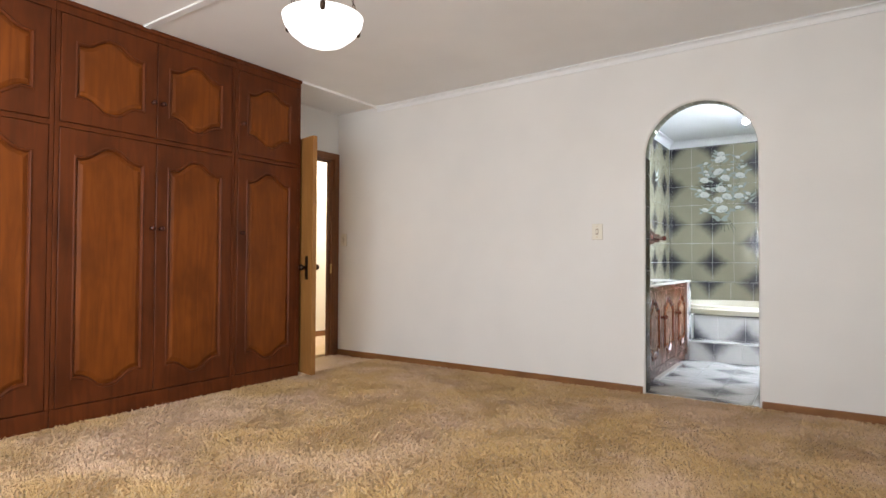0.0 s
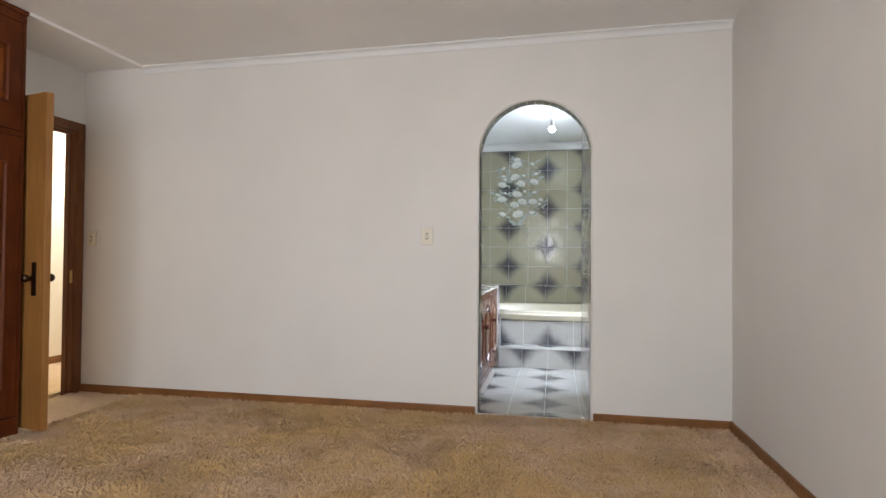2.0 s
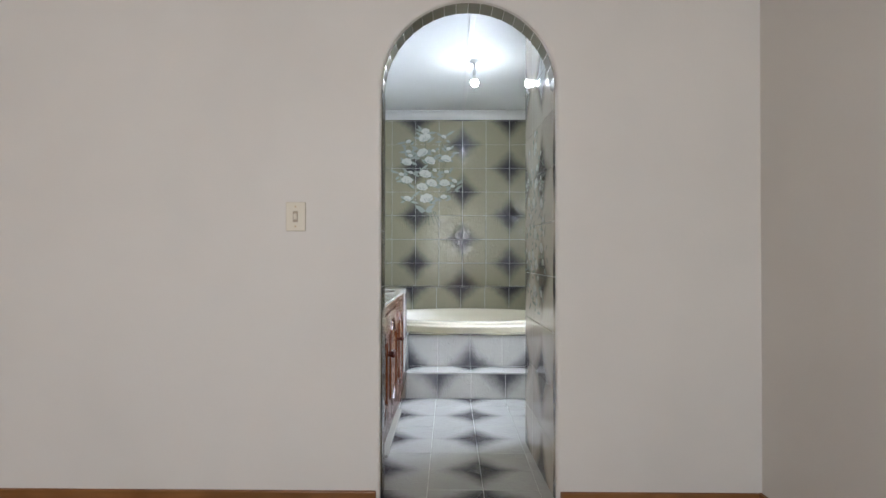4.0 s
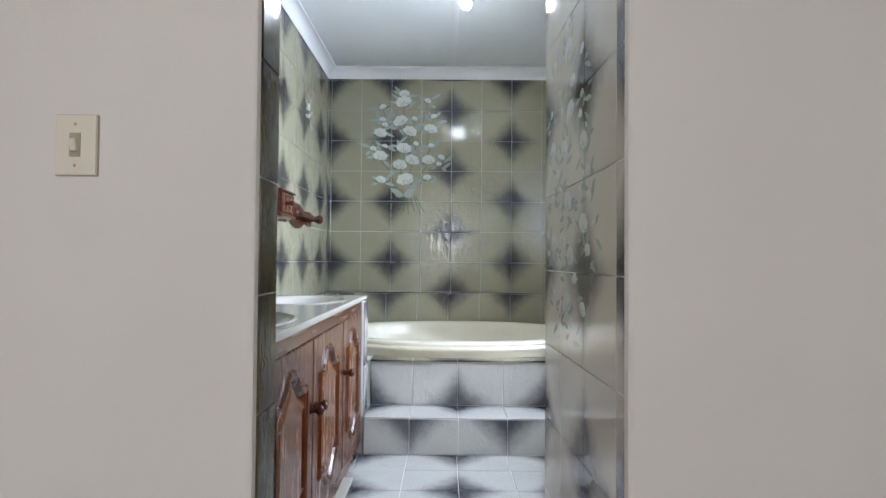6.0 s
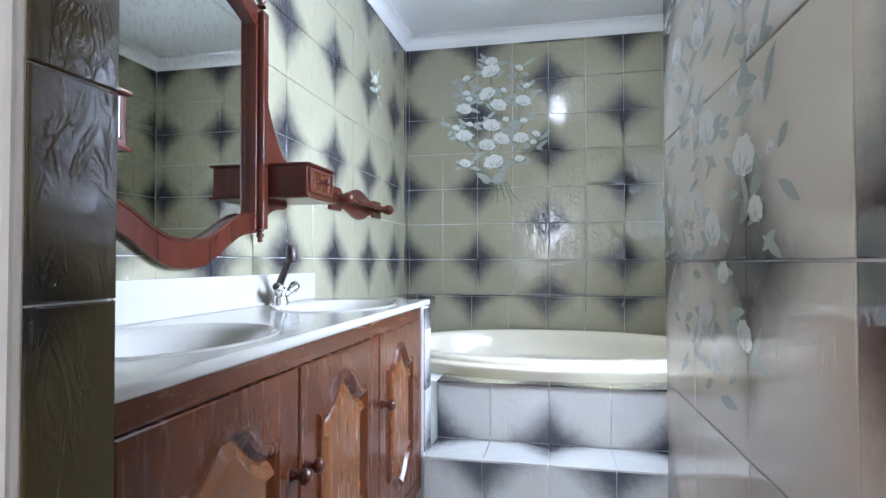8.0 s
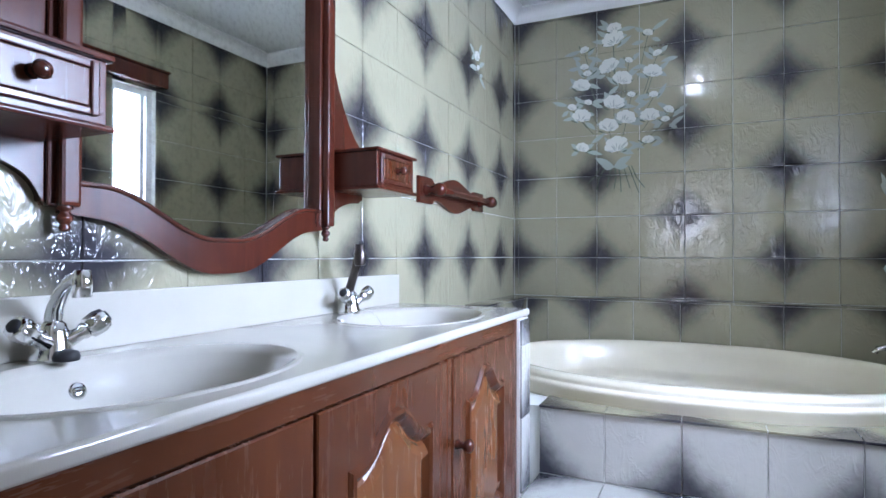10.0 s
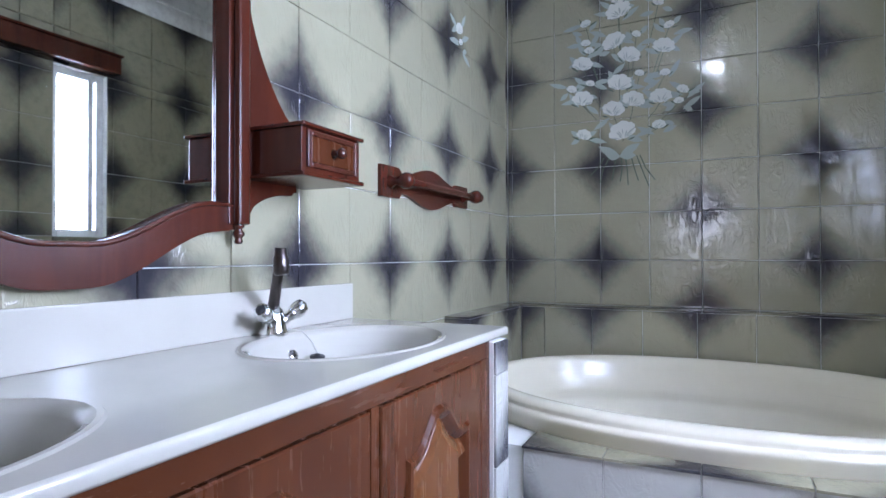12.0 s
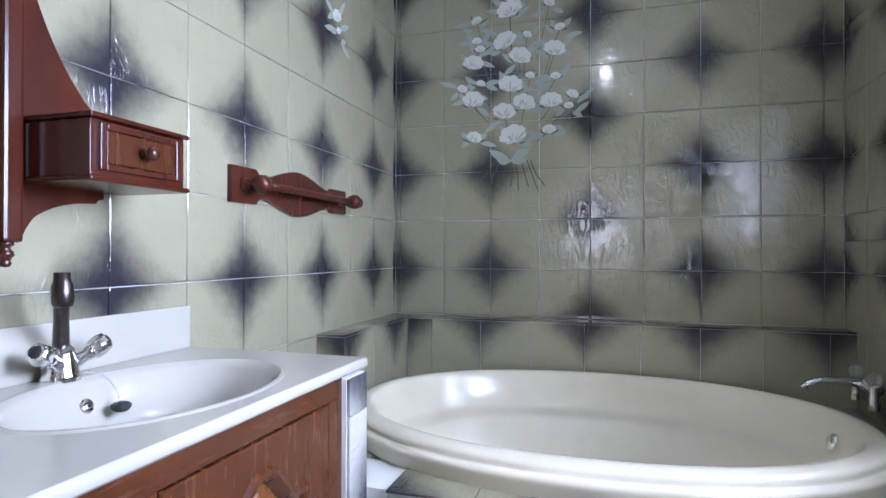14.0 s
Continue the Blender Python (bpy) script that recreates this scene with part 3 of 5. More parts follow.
def switch_plate(name, m, label, toggle=True):
    s = thing(name, m.translation, label, "switch")
    R = m.to_3x3().to_4x4()
    b = prism([(x * 0.041, y * 0.061) for x, y in ((-1, -1), (1, -1), (1, 1), (-1, 1))], 0.010, None, 0.003)
    b.transform(R)
    part("plate", b, PLASTIC, s)
    # slightly larger, darker plate that leaves a thin outline round the first
    b = prism([(x * 0.0425, y * 0.0625) for x, y in ((-1, -1), (1, -1), (1, 1), (-1, 1))], 0.004)
    b.transform(R)
    part("dark_rim", b, DARK_IVORY, s, "darker edge round the switch plate")
    b = prism([(-0.011, -0.024), (0.011, -0.024), (0.011, 0.024), (-0.011, 0.024)], 0.004, Matrix.Translation((0, 0, 0.0085)), 0.0015)
    b.transform(R)
    part("rocker_frame", b, DARK_IVORY, s)
    b = prism([(-0.006, -0.012), (0.006, -0.012), (0.006, 0.012), (-0.006, 0.012)], 0.008, Matrix.Translation((0, 0, 0.012)) @ pose(0, 0, 0, 12, 0, 0), 0.002)
    b.transform(R)
    part("rocker", b, PLASTIC, s)
    for y in (-0.042, 0.042):
        b = lathe([(0.0035, 0), (0.0035, 0.002), (0, 0.0025)], 8, None, R @ Matrix.Translation((0, y, 0.0085)))
        part("screw", b, BRASS, s)
    return s


ON_NORTH = Matrix(((1, 0, 0, 0), (0, 0, -1, 0), (0, 1, 0, 0), (0, 0, 0, 1)))
switch_plate("light_switch", Matrix.Translation((-0.686, WY - 0.0005, 1.212)) @ ON_NORTH, "ivory plastic light switch on the cream wall")
switch_plate("light_switch", Matrix.Translation((-3.40, WY - 0.0005, 1.19)) @ ON_NORTH, "ivory plastic light switch beside the door frame")


def wall_socket():
    s = thing("wall_socket", (X1, -1.905, 0.455), "ivory plastic wall socket above the baseboard", "socket")
    R = Matrix(((0, 0, -1, 0), (-1, 0, 0, 0), (0, 1, 0, 0), (0, 0, 0, 1)))
    b = prism([(-0.058, -0.058), (0.058, -0.058), (0.058, 0.058), (-0.058, 0.058)], 0.010, None, 0.003)
    b.transform(R)
    part("plate", b, PLASTIC, s)
    for x, y, r in ((0, 0.02, 0.006), (-0.018, -0.01, 0.005), (0.018, -0.01, 0.005)):
        part("pin_hole", lathe([(r, 0), (r, 0.0006), (0, 0.0007)], 10, None, R @ Matrix.Translation((x, y - 0.012, 0.0101))), RUBBER, s)
    b = prism([(-0.012, 0.028), (0.012, 0.028), (0.012, 0.046), (-0.012, 0.046)], 0.006, Matrix.Translation((0, 0, 0.0095)), 0.002)
    b.transform(R)
    part("rocker", b, PLASTIC, s)


wall_socket()


def pendant():
    c = (-0.760, -2.910)
    p = thing("pendant_lamp", (*c, BED_CEIL), "lit white opal glass bowl pendant hung on chains", "lamp")
    zb = 1.775 - BED_CEIL
    prof = [(r_ * 0.90, z_) for r_, z_ in ((0, 0), (0.035, 0.003), (0.09, 0.022), (0.135, 0.054), (0.160, 0.088), (0.167, 0.114), (0.163, 0.116), (0.155, 0.088), (0.13, 0.059), (0.085, 0.028), (0.03, 0.009), (0, 0.006))]
    part("glass_bowl", lathe(prof, 40, None, Matrix.Translation((0, 0, zb))), BOWL, p, "glowing opal glass", True)
    part("ceiling_rose", lathe([(0, 0), (0.055, 0), (0.05, -0.02), (0.02, -0.035), (0, -0.036)], 24), BRONZE, p, "", True)
    for k in range(3):
        a = radians(75 + 120 * k)
        top = Vector((0.012 * math.cos(a), 0.012 * math.sin(a), -0.03))
        end = Vector((0.154 * math.cos(a), 0.154 * math.sin(a), zb + 0.104))
        b = bmesh.new()
        n = 26
        for i in range(n):
            q = top.lerp(end, (i + 0.5) / n)
            d = (end - top).normalized()
            side = d.cross(Vector((0, 0, 1))).normalized() if i % 2 else d.cross(d.cross(Vector((0, 0, 1)))).normalized()
            hl = (end - top).length / n * 0.62
            tube([q - d * hl + side * 0.0, q - d * hl * 0.5 + side * 0.005, q + d * hl * 0.5 + side * 0.005, q + d * hl,
                  q + d * hl * 0.5 - side * 0.005, q - d * hl * 0.5 - side * 0.005, q - d * hl], 0.0016, 5, b)
        part("chain", b, BRONZE, p)
        part("clip", lathe([(0, -0.026), (0.009, -0.020), (0.011, 0), (0.007, 0.014), (0, 0.017)], 10, None, Matrix.Translation(end)), BRONZE, p)


pendant()

# ---- bathroom shell ----
BL, BK = -0.897, 3.415
structure("bath_wall_west", box((BL - 0.12, TH, -0.1), (BL, BK + 0.12, 2.7)), GROUT)
structure("bath_wall_north", box((BL, BK, -0.1), (RIGHT, BK + 0.12, 2.7)), GROUT)
WIN_A, WIN_B, WZ0, WZ1 = (0.90, 1.72), (2.13, 2.42), 1.10, 2.0
structure("bath_wall_east", wall_with_holes("x", RIGHT, 0.22, TH, BK + 0.12, -0.1, 2.7,
                                            [(*WIN_A, WZ0, WZ1), (*WIN_B, WZ0, WZ1)]), GROUT)
structure("bath_floor", box((BL, 0.012, -0.15), (RIGHT, BK, BATH_FLOOR - 0.004)), GROUT)
structure("bath_ceiling", box((BL - 0.1, TH - 0.02, BATH_CEIL), (RIGHT + 0.1, BK + 0.1, BATH_CEIL + 0.05)), BATH_CEILING)
SX, SY = 0.400, 0.765     # tiled partition beside the arch


def partition():
    b = box((SX + 0.008, WY + 0.017, -0.1), (SX + 0.105, SY - 0.008, 2.6))
    for v in b.verts:
        if v.co.x < SX + 0.02:
            v.co.x += (AR - 0.001 - SX) * (SY - v.co.y) / (SY - WY - 0.015)
        elif v.co.y < 0.1:
            v.co.y = TH + 0.001
    return b


structure("bath_partition", partition(), GROUT)
for nm, a, c, inw in (("cornice_bath_north", (BL, BK, 0), (RIGHT, BK, 0), (0, -1, 0)), ("cornice_bath_west", (BL, TH, 0), (BL, BK, 0), (1, 0, 0)),
                      ("cornice_bath_east", (RIGHT, TH, 0), (RIGHT, BK, 0), (-1, 0, 0)), ("cornice_bath_south", (BL, TH, 0), (RIGHT, TH, 0), (0, 1, 0))):
    structure(nm, cove(a, c, inw, BATH_CEIL - 0.001, 0.085, 0.075), CORNICE)
structure("bath_ceiling_strip", box((0.095, TH + 0.08, BATH_CEIL - 0.008), (0.130, BK - 0.08, BATH_CEIL + 0.001), 0.003), CORNICE)
window_unit("window_3", "x", RIGHT + 0.03, *WIN_A, WZ0, WZ1, 3, -1)
w4 = window_unit("window_4", "x", RIGHT + 0.03, *WIN_B, WZ0, WZ1, 1, -1)
part("sliding_stile", box((RIGHT + 0.015, 2.325, WZ0 + 0.04), (RIGHT + 0.075, 2.353, WZ1 - 0.04), 0.004), WHITE_METAL, w4)
pel = thing("window_pelmet", (RIGHT, 1.6, 2.06), "dark stained wooden pelmet board over the bathroom window", "pelmet")
b = box((-0.07, -0.86, -0.045), (-0.009, 0.86, 0.05), 0.006)
part("board", b, MAHOG, pel)
part("lip", box((-0.078, -0.87, 0.0505), (-0.009, 0.87, 0.064), 0.004), MAHOG, pel)

# ---- bath surround ----
VX, VY0, VY1, VZ = -0.367, 0.126, 1.772, 0.797    # vanity front, ends and top
LEDGE = 0.736
STEP1, STEP2, DECK = (1.742, 0.187), (1.995, 0.437), 0.437
PX = -0.350             # face of the pier at the vanity's end
structure("bath_ledge_north", box((BL, 3.278, -0.1), (RIGHT, BK - 0.001, LEDGE - 0.008)), GROUT)
structure("bath_ledge_west", box((BL, 2.588, -0.1), (-0.776, 3.278, LEDGE - 0.008)), GROUT)
structure("bath_step", box((PX, STEP1[0] + 0.008, -0.1), (RIGHT, STEP2[0] + 0.05, STEP1[1] - 0.008)), GROUT)


def deck_block():
    b = box((PX - 0.2, STEP2[0] + 0.008, -0.1), (RIGHT, 2.20, DECK - 0.008))
    box((BL, 2.20, -0.1), (RIGHT, 3.278, 0.2), bm=b)
    return b


structure("bath_deck", deck_block(), GROUT)


def deck_top():
    """The tiled deck round the oval tub."""
    b = bmesh.new()
    n = 72
    x0, x1, y0, y1 = BL + 0.001, RIGHT - 0.001, 2.1995, 3.277
    cx, cy, a, c = 0.14, 2.66, 0.80, 0.53
    inner, outer = [], []
    for i in range(n):
        th = 2 * math.pi * i / n
        dx, dy = math.cos(th), math.sin(th)
        k = min((x1 - cx) / dx if dx > 1e-6 else 1e9, (x0 - cx) / dx if dx < -1e-6 else 1e9,
                (y1 - cy) / dy if dy > 1e-6 else 1e9, (y0 - cy) / dy if dy < -1e-6 else 1e9)
        outer.append([cx + dx * k, cy + dy * k])
        e = min(k * 0.97, 1 / math.sqrt((dx / a) ** 2 + (dy / c) ** 2))
        inner.append((cx + dx * e, cy + dy * e))
    for px in (x0, x1):
        for py in (y0, y1):
            i = min(range(n), key=lambda i: (outer[i][0] - px) ** 2 + (outer[i][1] - py) ** 2)
            outer[i] = [px, py]
    p = [b.verts.new((*v, DECK - 0.003)) for v in inner]
    q = [b.verts.new((*v, DECK - 0.003)) for v in outer]
    for i in range(n):
        b.faces.new((p[i], q[i], q[(i + 1) % n], p[(i + 1) % n]))
    return b


structure("bath_deck_top", deck_top(), PALE_TILE)
structure("vanity_pier", box((BL, 1.775, -0.1), (PX - 0.008, 1.872, VZ - 0.03)), GROUT)


def bathtub():
    t = thing("bathtub", (0.14, 2.66, DECK), "large oval cream acrylic bathtub set into a tiled deck", "bathtub")

    def ring(cy, a, bb, z, p=2.15, n=72):
        out = []
        for i in range(n):
            th = 2 * math.pi * i / n
            c, s = math.cos(th), math.sin(th)
            out.append((a * math.copysign(abs(c) ** (2 / p), c), cy + bb * math.copysign(abs(s) ** (2 / p), s), z))
        return out
    o = -0.01
    levels = [ring(o, 0.850, 0.586, -0.02), ring(o, 0.862, 0.600, 0.0), ring(o, 0.868, 0.606, 0.034), ring(o, 0.872, 0.610, 0.042),
              ring(o, 0.870, 0.608, 0.050), ring(o, 0.862, 0.600, 0.055), ring(o, 0.852, 0.590, 0.057), ring(o, 0.849, 0.587, 0.060),
              ring(o, 0.850, 0.588, 0.068), ring(o, 0.846, 0.584, 0.078), ring(0, 0.838, 0.575, 0.084), ring(0.005, 0.824, 0.562, 0.087),
              ring(0.012, 0.806, 0.548, 0.086), ring(0.014, 0.796, 0.538, 0.081),
              ring(0.016, 0.786, 0.528, 0.066), ring(0.016, 0.774, 0.516, 0.03), ring(0.015, 0.752, 0.494, -0.05),
              ring(0.012, 0.735, 0.478, -0.068), ring(0.010, 0.700, 0.446, -0.078), ring(0.010, 0.672, 0.420, -0.10),
              ring(0.010, 0.62, 0.375, -0.27), ring(0.01, 0.56, 0.32, -0.32), ring(0.01, 0.30, 0.16, -0.332)]
    b = bmesh.new()
    vr = [[b.verts.new(v) for v in r] for r in levels]
    n = len(vr[0])
    for p, q in zip(vr, vr[1:]):
        for i in range(n):
            b.faces.new((p[i], p[(i + 1) % n], q[(i + 1) % n], q[i]))
    b.faces.new(vr[-1])
    part("shell", b, TUB, t, "", True)
    part("overflow", lathe([(0, 0.012), (0.022, 0.010), (0.03, 0.003), (0.031, 0)], 18, None,
                           Matrix.Translation((0.755, 0.10, 0.0)) @ pose(0, 0, 0, 0, -72, 0)), CHROME, t, "chrome overflow cover", True)


bathtub()


def bath_mixer():
    m = thing("bath_mixer_tap", (1.0, 3.03, DECK + 0.09), "chrome bath mixer tap on the tub's rim", "tap")
    part("body", tube([(0.09, -0.09, 0.05), (0.07, 0.07, 0.05)], 0.02, 14), CHROME, m, "", True)
    part("spout", tube([(0.08, 0, 0.05), (0.02, -0.01, 0.062), (-0.06, -0.02, 0.062), (-0.11, -0.025, 0.05), (-0.118, -0.026, 0.03)],
                       [0.016, 0.015, 0.014, 0.013, 0.014], 12), CHROME, m, "", True)
    for y in (-0.10, 0.10):
        part("pillar", lathe([(0.022, -0.02), (0.02, 0.0), (0.016, 0.04), (0.018, 0.06)], 14, None, Matrix.Translation((0.08, y * 0.8, 0))), CHROME, m, "", True)
        part("handle", lathe([(0.012, 0), (0.024, 0.01), (0.026, 0.03), (0.022, 0.045), (0, 0.048)], 10, None, Matrix.Translation((0.08, y * 0.8, 0.06))), GLASS, m, "clear acrylic tap handle", True)


bath_mixer()

# ---- vanity ----


BASINS = [(0.565, -0.606, 0.262, 0.188), (1.482, -0.606, 0.262, 0.188)]   # y, x, half length, half width


def countertop():
    t = thing("countertop", (BL, VY0, VZ), "cream cultured-marble vanity top with two moulded oval basins", "countertop")
    xr, xl, y0, y1 = -0.357, BL + 0.012, VY0 - 0.002, 1.888
    b = bmesh.new()
    n = 48
    cells = [(y0, 1.005, BASINS[0]), (1.005, y1, BASINS[1])]
    for ya, yb, (yc, xc, ay, ax) in cells:
        outer, angs = [], []
        for i in range(n):
            th = 2 * math.pi * i / n
            dx, dy = math.cos(th), math.sin(th)
            k = min(((xr - 0.006) - xc) / dx if dx > 1e-6 else 1e9, (xl - xc) / dx if dx < -1e-6 else 1e9,
                    (yb - yc) / dy if dy > 1e-6 else 1e9, (ya - yc) / dy if dy < -1e-6 else 1e9)
            outer.append([xc + dx * k, yc + dy * k])
        for cx in (xl, xr - 0.006):
            for cy in (ya, yb):
                i = min(range(n), key=lambda i: (outer[i][0] - cx) ** 2 + (outer[i][1] - cy) ** 2)
                outer[i] = [cx, cy]

        def el(f, z):
            return [(xc + ax * f * math.cos(2 * math.pi * i / n), yc + ay * f * math.sin(2 * math.pi * i / n), z) for i in range(n)]
        levels = [[(x, y, VZ) for x, y in outer], el(1.115, VZ), el(1.10, VZ + 0.0035), el(1.065, VZ + 0.0035), el(1.05, VZ + 0.0005), el(1.02, VZ - 0.001), el(0.98, VZ - 0.014),
                  el(0.92, VZ - 0.045), el(0.82, VZ - 0.085), el(0.64, VZ - 0.118), el(0.40, VZ - 0.132), el(0.1, VZ - 0.136)]
        vr = [[b.verts.new(v) for v in r] for r in levels]
        for p, q in zip(vr, vr[1:]):
            for i in range(n):
                b.faces.new((p[i], p[(i + 1) % n], q[(i + 1) % n], q[i]))
        b.faces.new(vr[-1])
    # rounded front edge
    edge = [(xr - 0.006, VZ), (xr - 0.002, VZ - 0.002), (xr, VZ - 0.006), (xr, VZ - 0.018), (xr - 0.003, VZ - 0.023), (xr - 0.03, VZ - 0.023)]
    ends = [[b.verts.new((x, y, z)) for x, z in edge] for y in (y0, y1)]
    for i in range(len(edge) - 1):
        b.faces.new((ends[0][i], ends[0][i + 1], ends[1][i + 1], ends[1][i]))
    b.faces.new([b.verts.new(v) for v in ((xr - 0.006, y1, VZ), (xl, y1, VZ), (xl, y1, VZ - 0.023), (xr - 0.006, y1, VZ - 0.023))])
    b.transform(Matrix.Translation((-BL, -VY0, -VZ)))
    top = part("slab", b, CREAM, t)
    for p in top.data.polygons:
        p.use_smooth = abs(p.normal.z) < 0.999
    b = box((0.009, 0, 0.0), (0.024, 1.88 - VY0, 0.112), 0.004)
    part("splashback", b, CREAM, t)
    for yc, xc, ay, ax in BASINS:
        b = lathe([(0, 0.002), (0.019, 0.002), (0.022, 0), (0.024, -0.003)], 18, None, Matrix.Translation((xc - BL, yc - VY0, -0.133)))
        part("waste", b, CHROME, t, "chrome basin waste", True)
        b = lathe([(0.0, 0.004), (0.012, 0.0035), (0.015, 0.001), (0.016, -0.002)], 16, None,
                  Matrix.Translation((xc - ax * 0.90 - BL, yc, -0.048)) @ Matrix.Translation((0, -VY0, 0)) @ pose(0, 0, 0, 0, 62, 0))
        part("overflow", b, CHROME, t, "chrome overflow ring", True)
        b = bmesh.new()
        for dz in (-0.004, 0.004):
            q = box((-0.008, dz - 0.0015, 0.0035), (0.008, dz + 0.0015, 0.0045))
            q.transform(Matrix.Translation((xc - ax * 0.90 - BL, yc - VY0, -0.048)) @ pose(0, 0, 0, 0, 62, 0) @ pose(0, 0, 0, 0, 0, 90))
            me = bpy.data.meshes.new("slot")
            q.to_mesh(me)
            q.free()
            b.from_mesh(me)
            bpy.data.meshes.remove(me)
        part("overflow_slot", b, RUBBER, t)


countertop()


def vanity():
    v = thing("vanity_cabinet", (BL, VY0, 0), "reddish brown wooden vanity cabinet with arched panel doors", "cabinet")
    T = Matrix.Translation((-BL, -VY0, 0))

    def rail(nm, lo, hi, bev=0.002, mat=VAN):
        b = box(lo, hi, bev)
        b.transform(T)
        return part(nm, b, mat, v)
    b = box((BL + 0.002, VY0, BATH_FLOOR), (VX - 0.021, VY1 - 0.001, 0.62))
    b.transform(T)
    part("carcass", b, VAN, v)
    rail("top_rail", (VX - 0.020, VY0, 0.730), (VX, VY1, VZ - 0.024), 0.002, VANR)
    rail("bottom_rail", (VX - 0.020, VY0, 0.055), (VX, VY1, 0.105), 0.002, VANR)
    rail("plinth", (VX - 0.03, VY0, BATH_FLOOR), (VX - 0.022, VY1, 0.0545))
    rail("stile", (VX - 0.020, VY0, 0.1055), (VX, 0.160, 0.7295))
    rail("stile", (VX - 0.020, 1.205, 0.1055), (VX, 1.232, 0.7295))
    rail("stile", (VX - 0.020, 1.712, 0.1055), (VX, VY1, 0.7295))
    rail("floor_strip", (VX - 0.021, 0.50, BATH_FLOOR), (VX + 0.022, 1.40, BATH_FLOOR + 0.016), 0.003, CREAM)
    for a, c, side in ((0.162, 0.683, 1), (0.688, 1.203, -1), (1.234, 1.710, -1)):
        m = T @ facing_x(VX - 0.018, (a + c) / 2, 0.4175)
        leaf = panel_door(c - a - 0.004, 0.616, 0.020, 0.086, 0.072, v, VAN, VANP, m, "door", 0.050, 1.6)
        yk = c - 0.03 if side > 0 else a + 0.03
        knob(leaf, T @ Matrix.Translation((VX + 0.002, yk, 0.505)) @ pose(0, 0, 0, 0, 90, 0), MAHOG, 1.1)


vanity()


def basin_mixer(yc, turned, label):
    """A two-handled chrome mixer behind a basin; turned swings the spout."""
    t = thing("basin_mixer_tap", (-0.832, yc, VZ), label, "tap")
    part("base", lathe([(0.036, 0), (0.037, 0.008), (0.032, 0.020), (0.027, 0.048), (0.023, 0.064), (0.014, 0.072), (0, 0.074)], 24), CHROME, t, "", True)
    for s in (-1, 1):
        m = Matrix.Translation((0.012, s * 0.012, 0.030)) @ pose(0, 0, 0, -58 * s, 0, 0) @ pose(0, 0, 0, 0, 14, 0)
        h = part("valve", lathe([(0.014, 0), (0.013, 0.03), (0.016, 0.034), (0.016, 0.04)], 14, None, m), CHROME, t, "", True)
        b = bmesh.new()
        flute = 9
        prof = [(0.014, 0.040), (0.021, 0.046), (0.022, 0.066), (0.019, 0.078), (0.012, 0.080), (0.0, 0.080)]
        steps = flute * 4
        rings = []
        for r, z in prof:
            rings.append([b.verts.new(m @ Vector(((r * (1 - 0.10 * (0.5 + 0.5 * math.cos(flute * a)))) * math.cos(a), r * (1 - 0.10 * (0.5 + 0.5 * math.cos(flute * a))) * math.sin(a), z)))
                          for a in (2 * math.pi * i / steps for i in range(steps))] if r > 0 else [b.verts.new(m @ Vector((0, 0, z)))])
        for p, q in zip(rings, rings[1:]):
            for i in range(steps):
                j = (i + 1) % steps
                b.faces.new((p[i], p[j], q[j], q[i]) if len(q) > 1 else (p[i], p[j], q[0]))
        part("handle", b, CHROME, h, "fluted acrylic and chrome handle", True)
        part("cap", lathe([(0.012, 0.0802), (0.011, 0.083), (0, 0.0835)], 14, None, m), RUBBER, h, "dark handle cap", True)
    d = Vector((math.cos(turned), math.sin(turned), 0))
    pts = [Vector((0, 0, 0.06)), Vector((0, 0, 0.085)) + d * 0.006, Vector((0, 0, 0.115)) + d * 0.02, Vector((0, 0, 0.150)) + d * 0.046,
           Vector((0, 0, 0.176)) + d * 0.082, Vector((0, 0, 0.186)) + d * 0.110, Vector((0, 0, 0.184)) + d * 0.128]
    pts = [Vector((p.x, p.y, 0.06 + (p.z - 0.06) * 0.70)) for p in pts]
    return t, d, pts


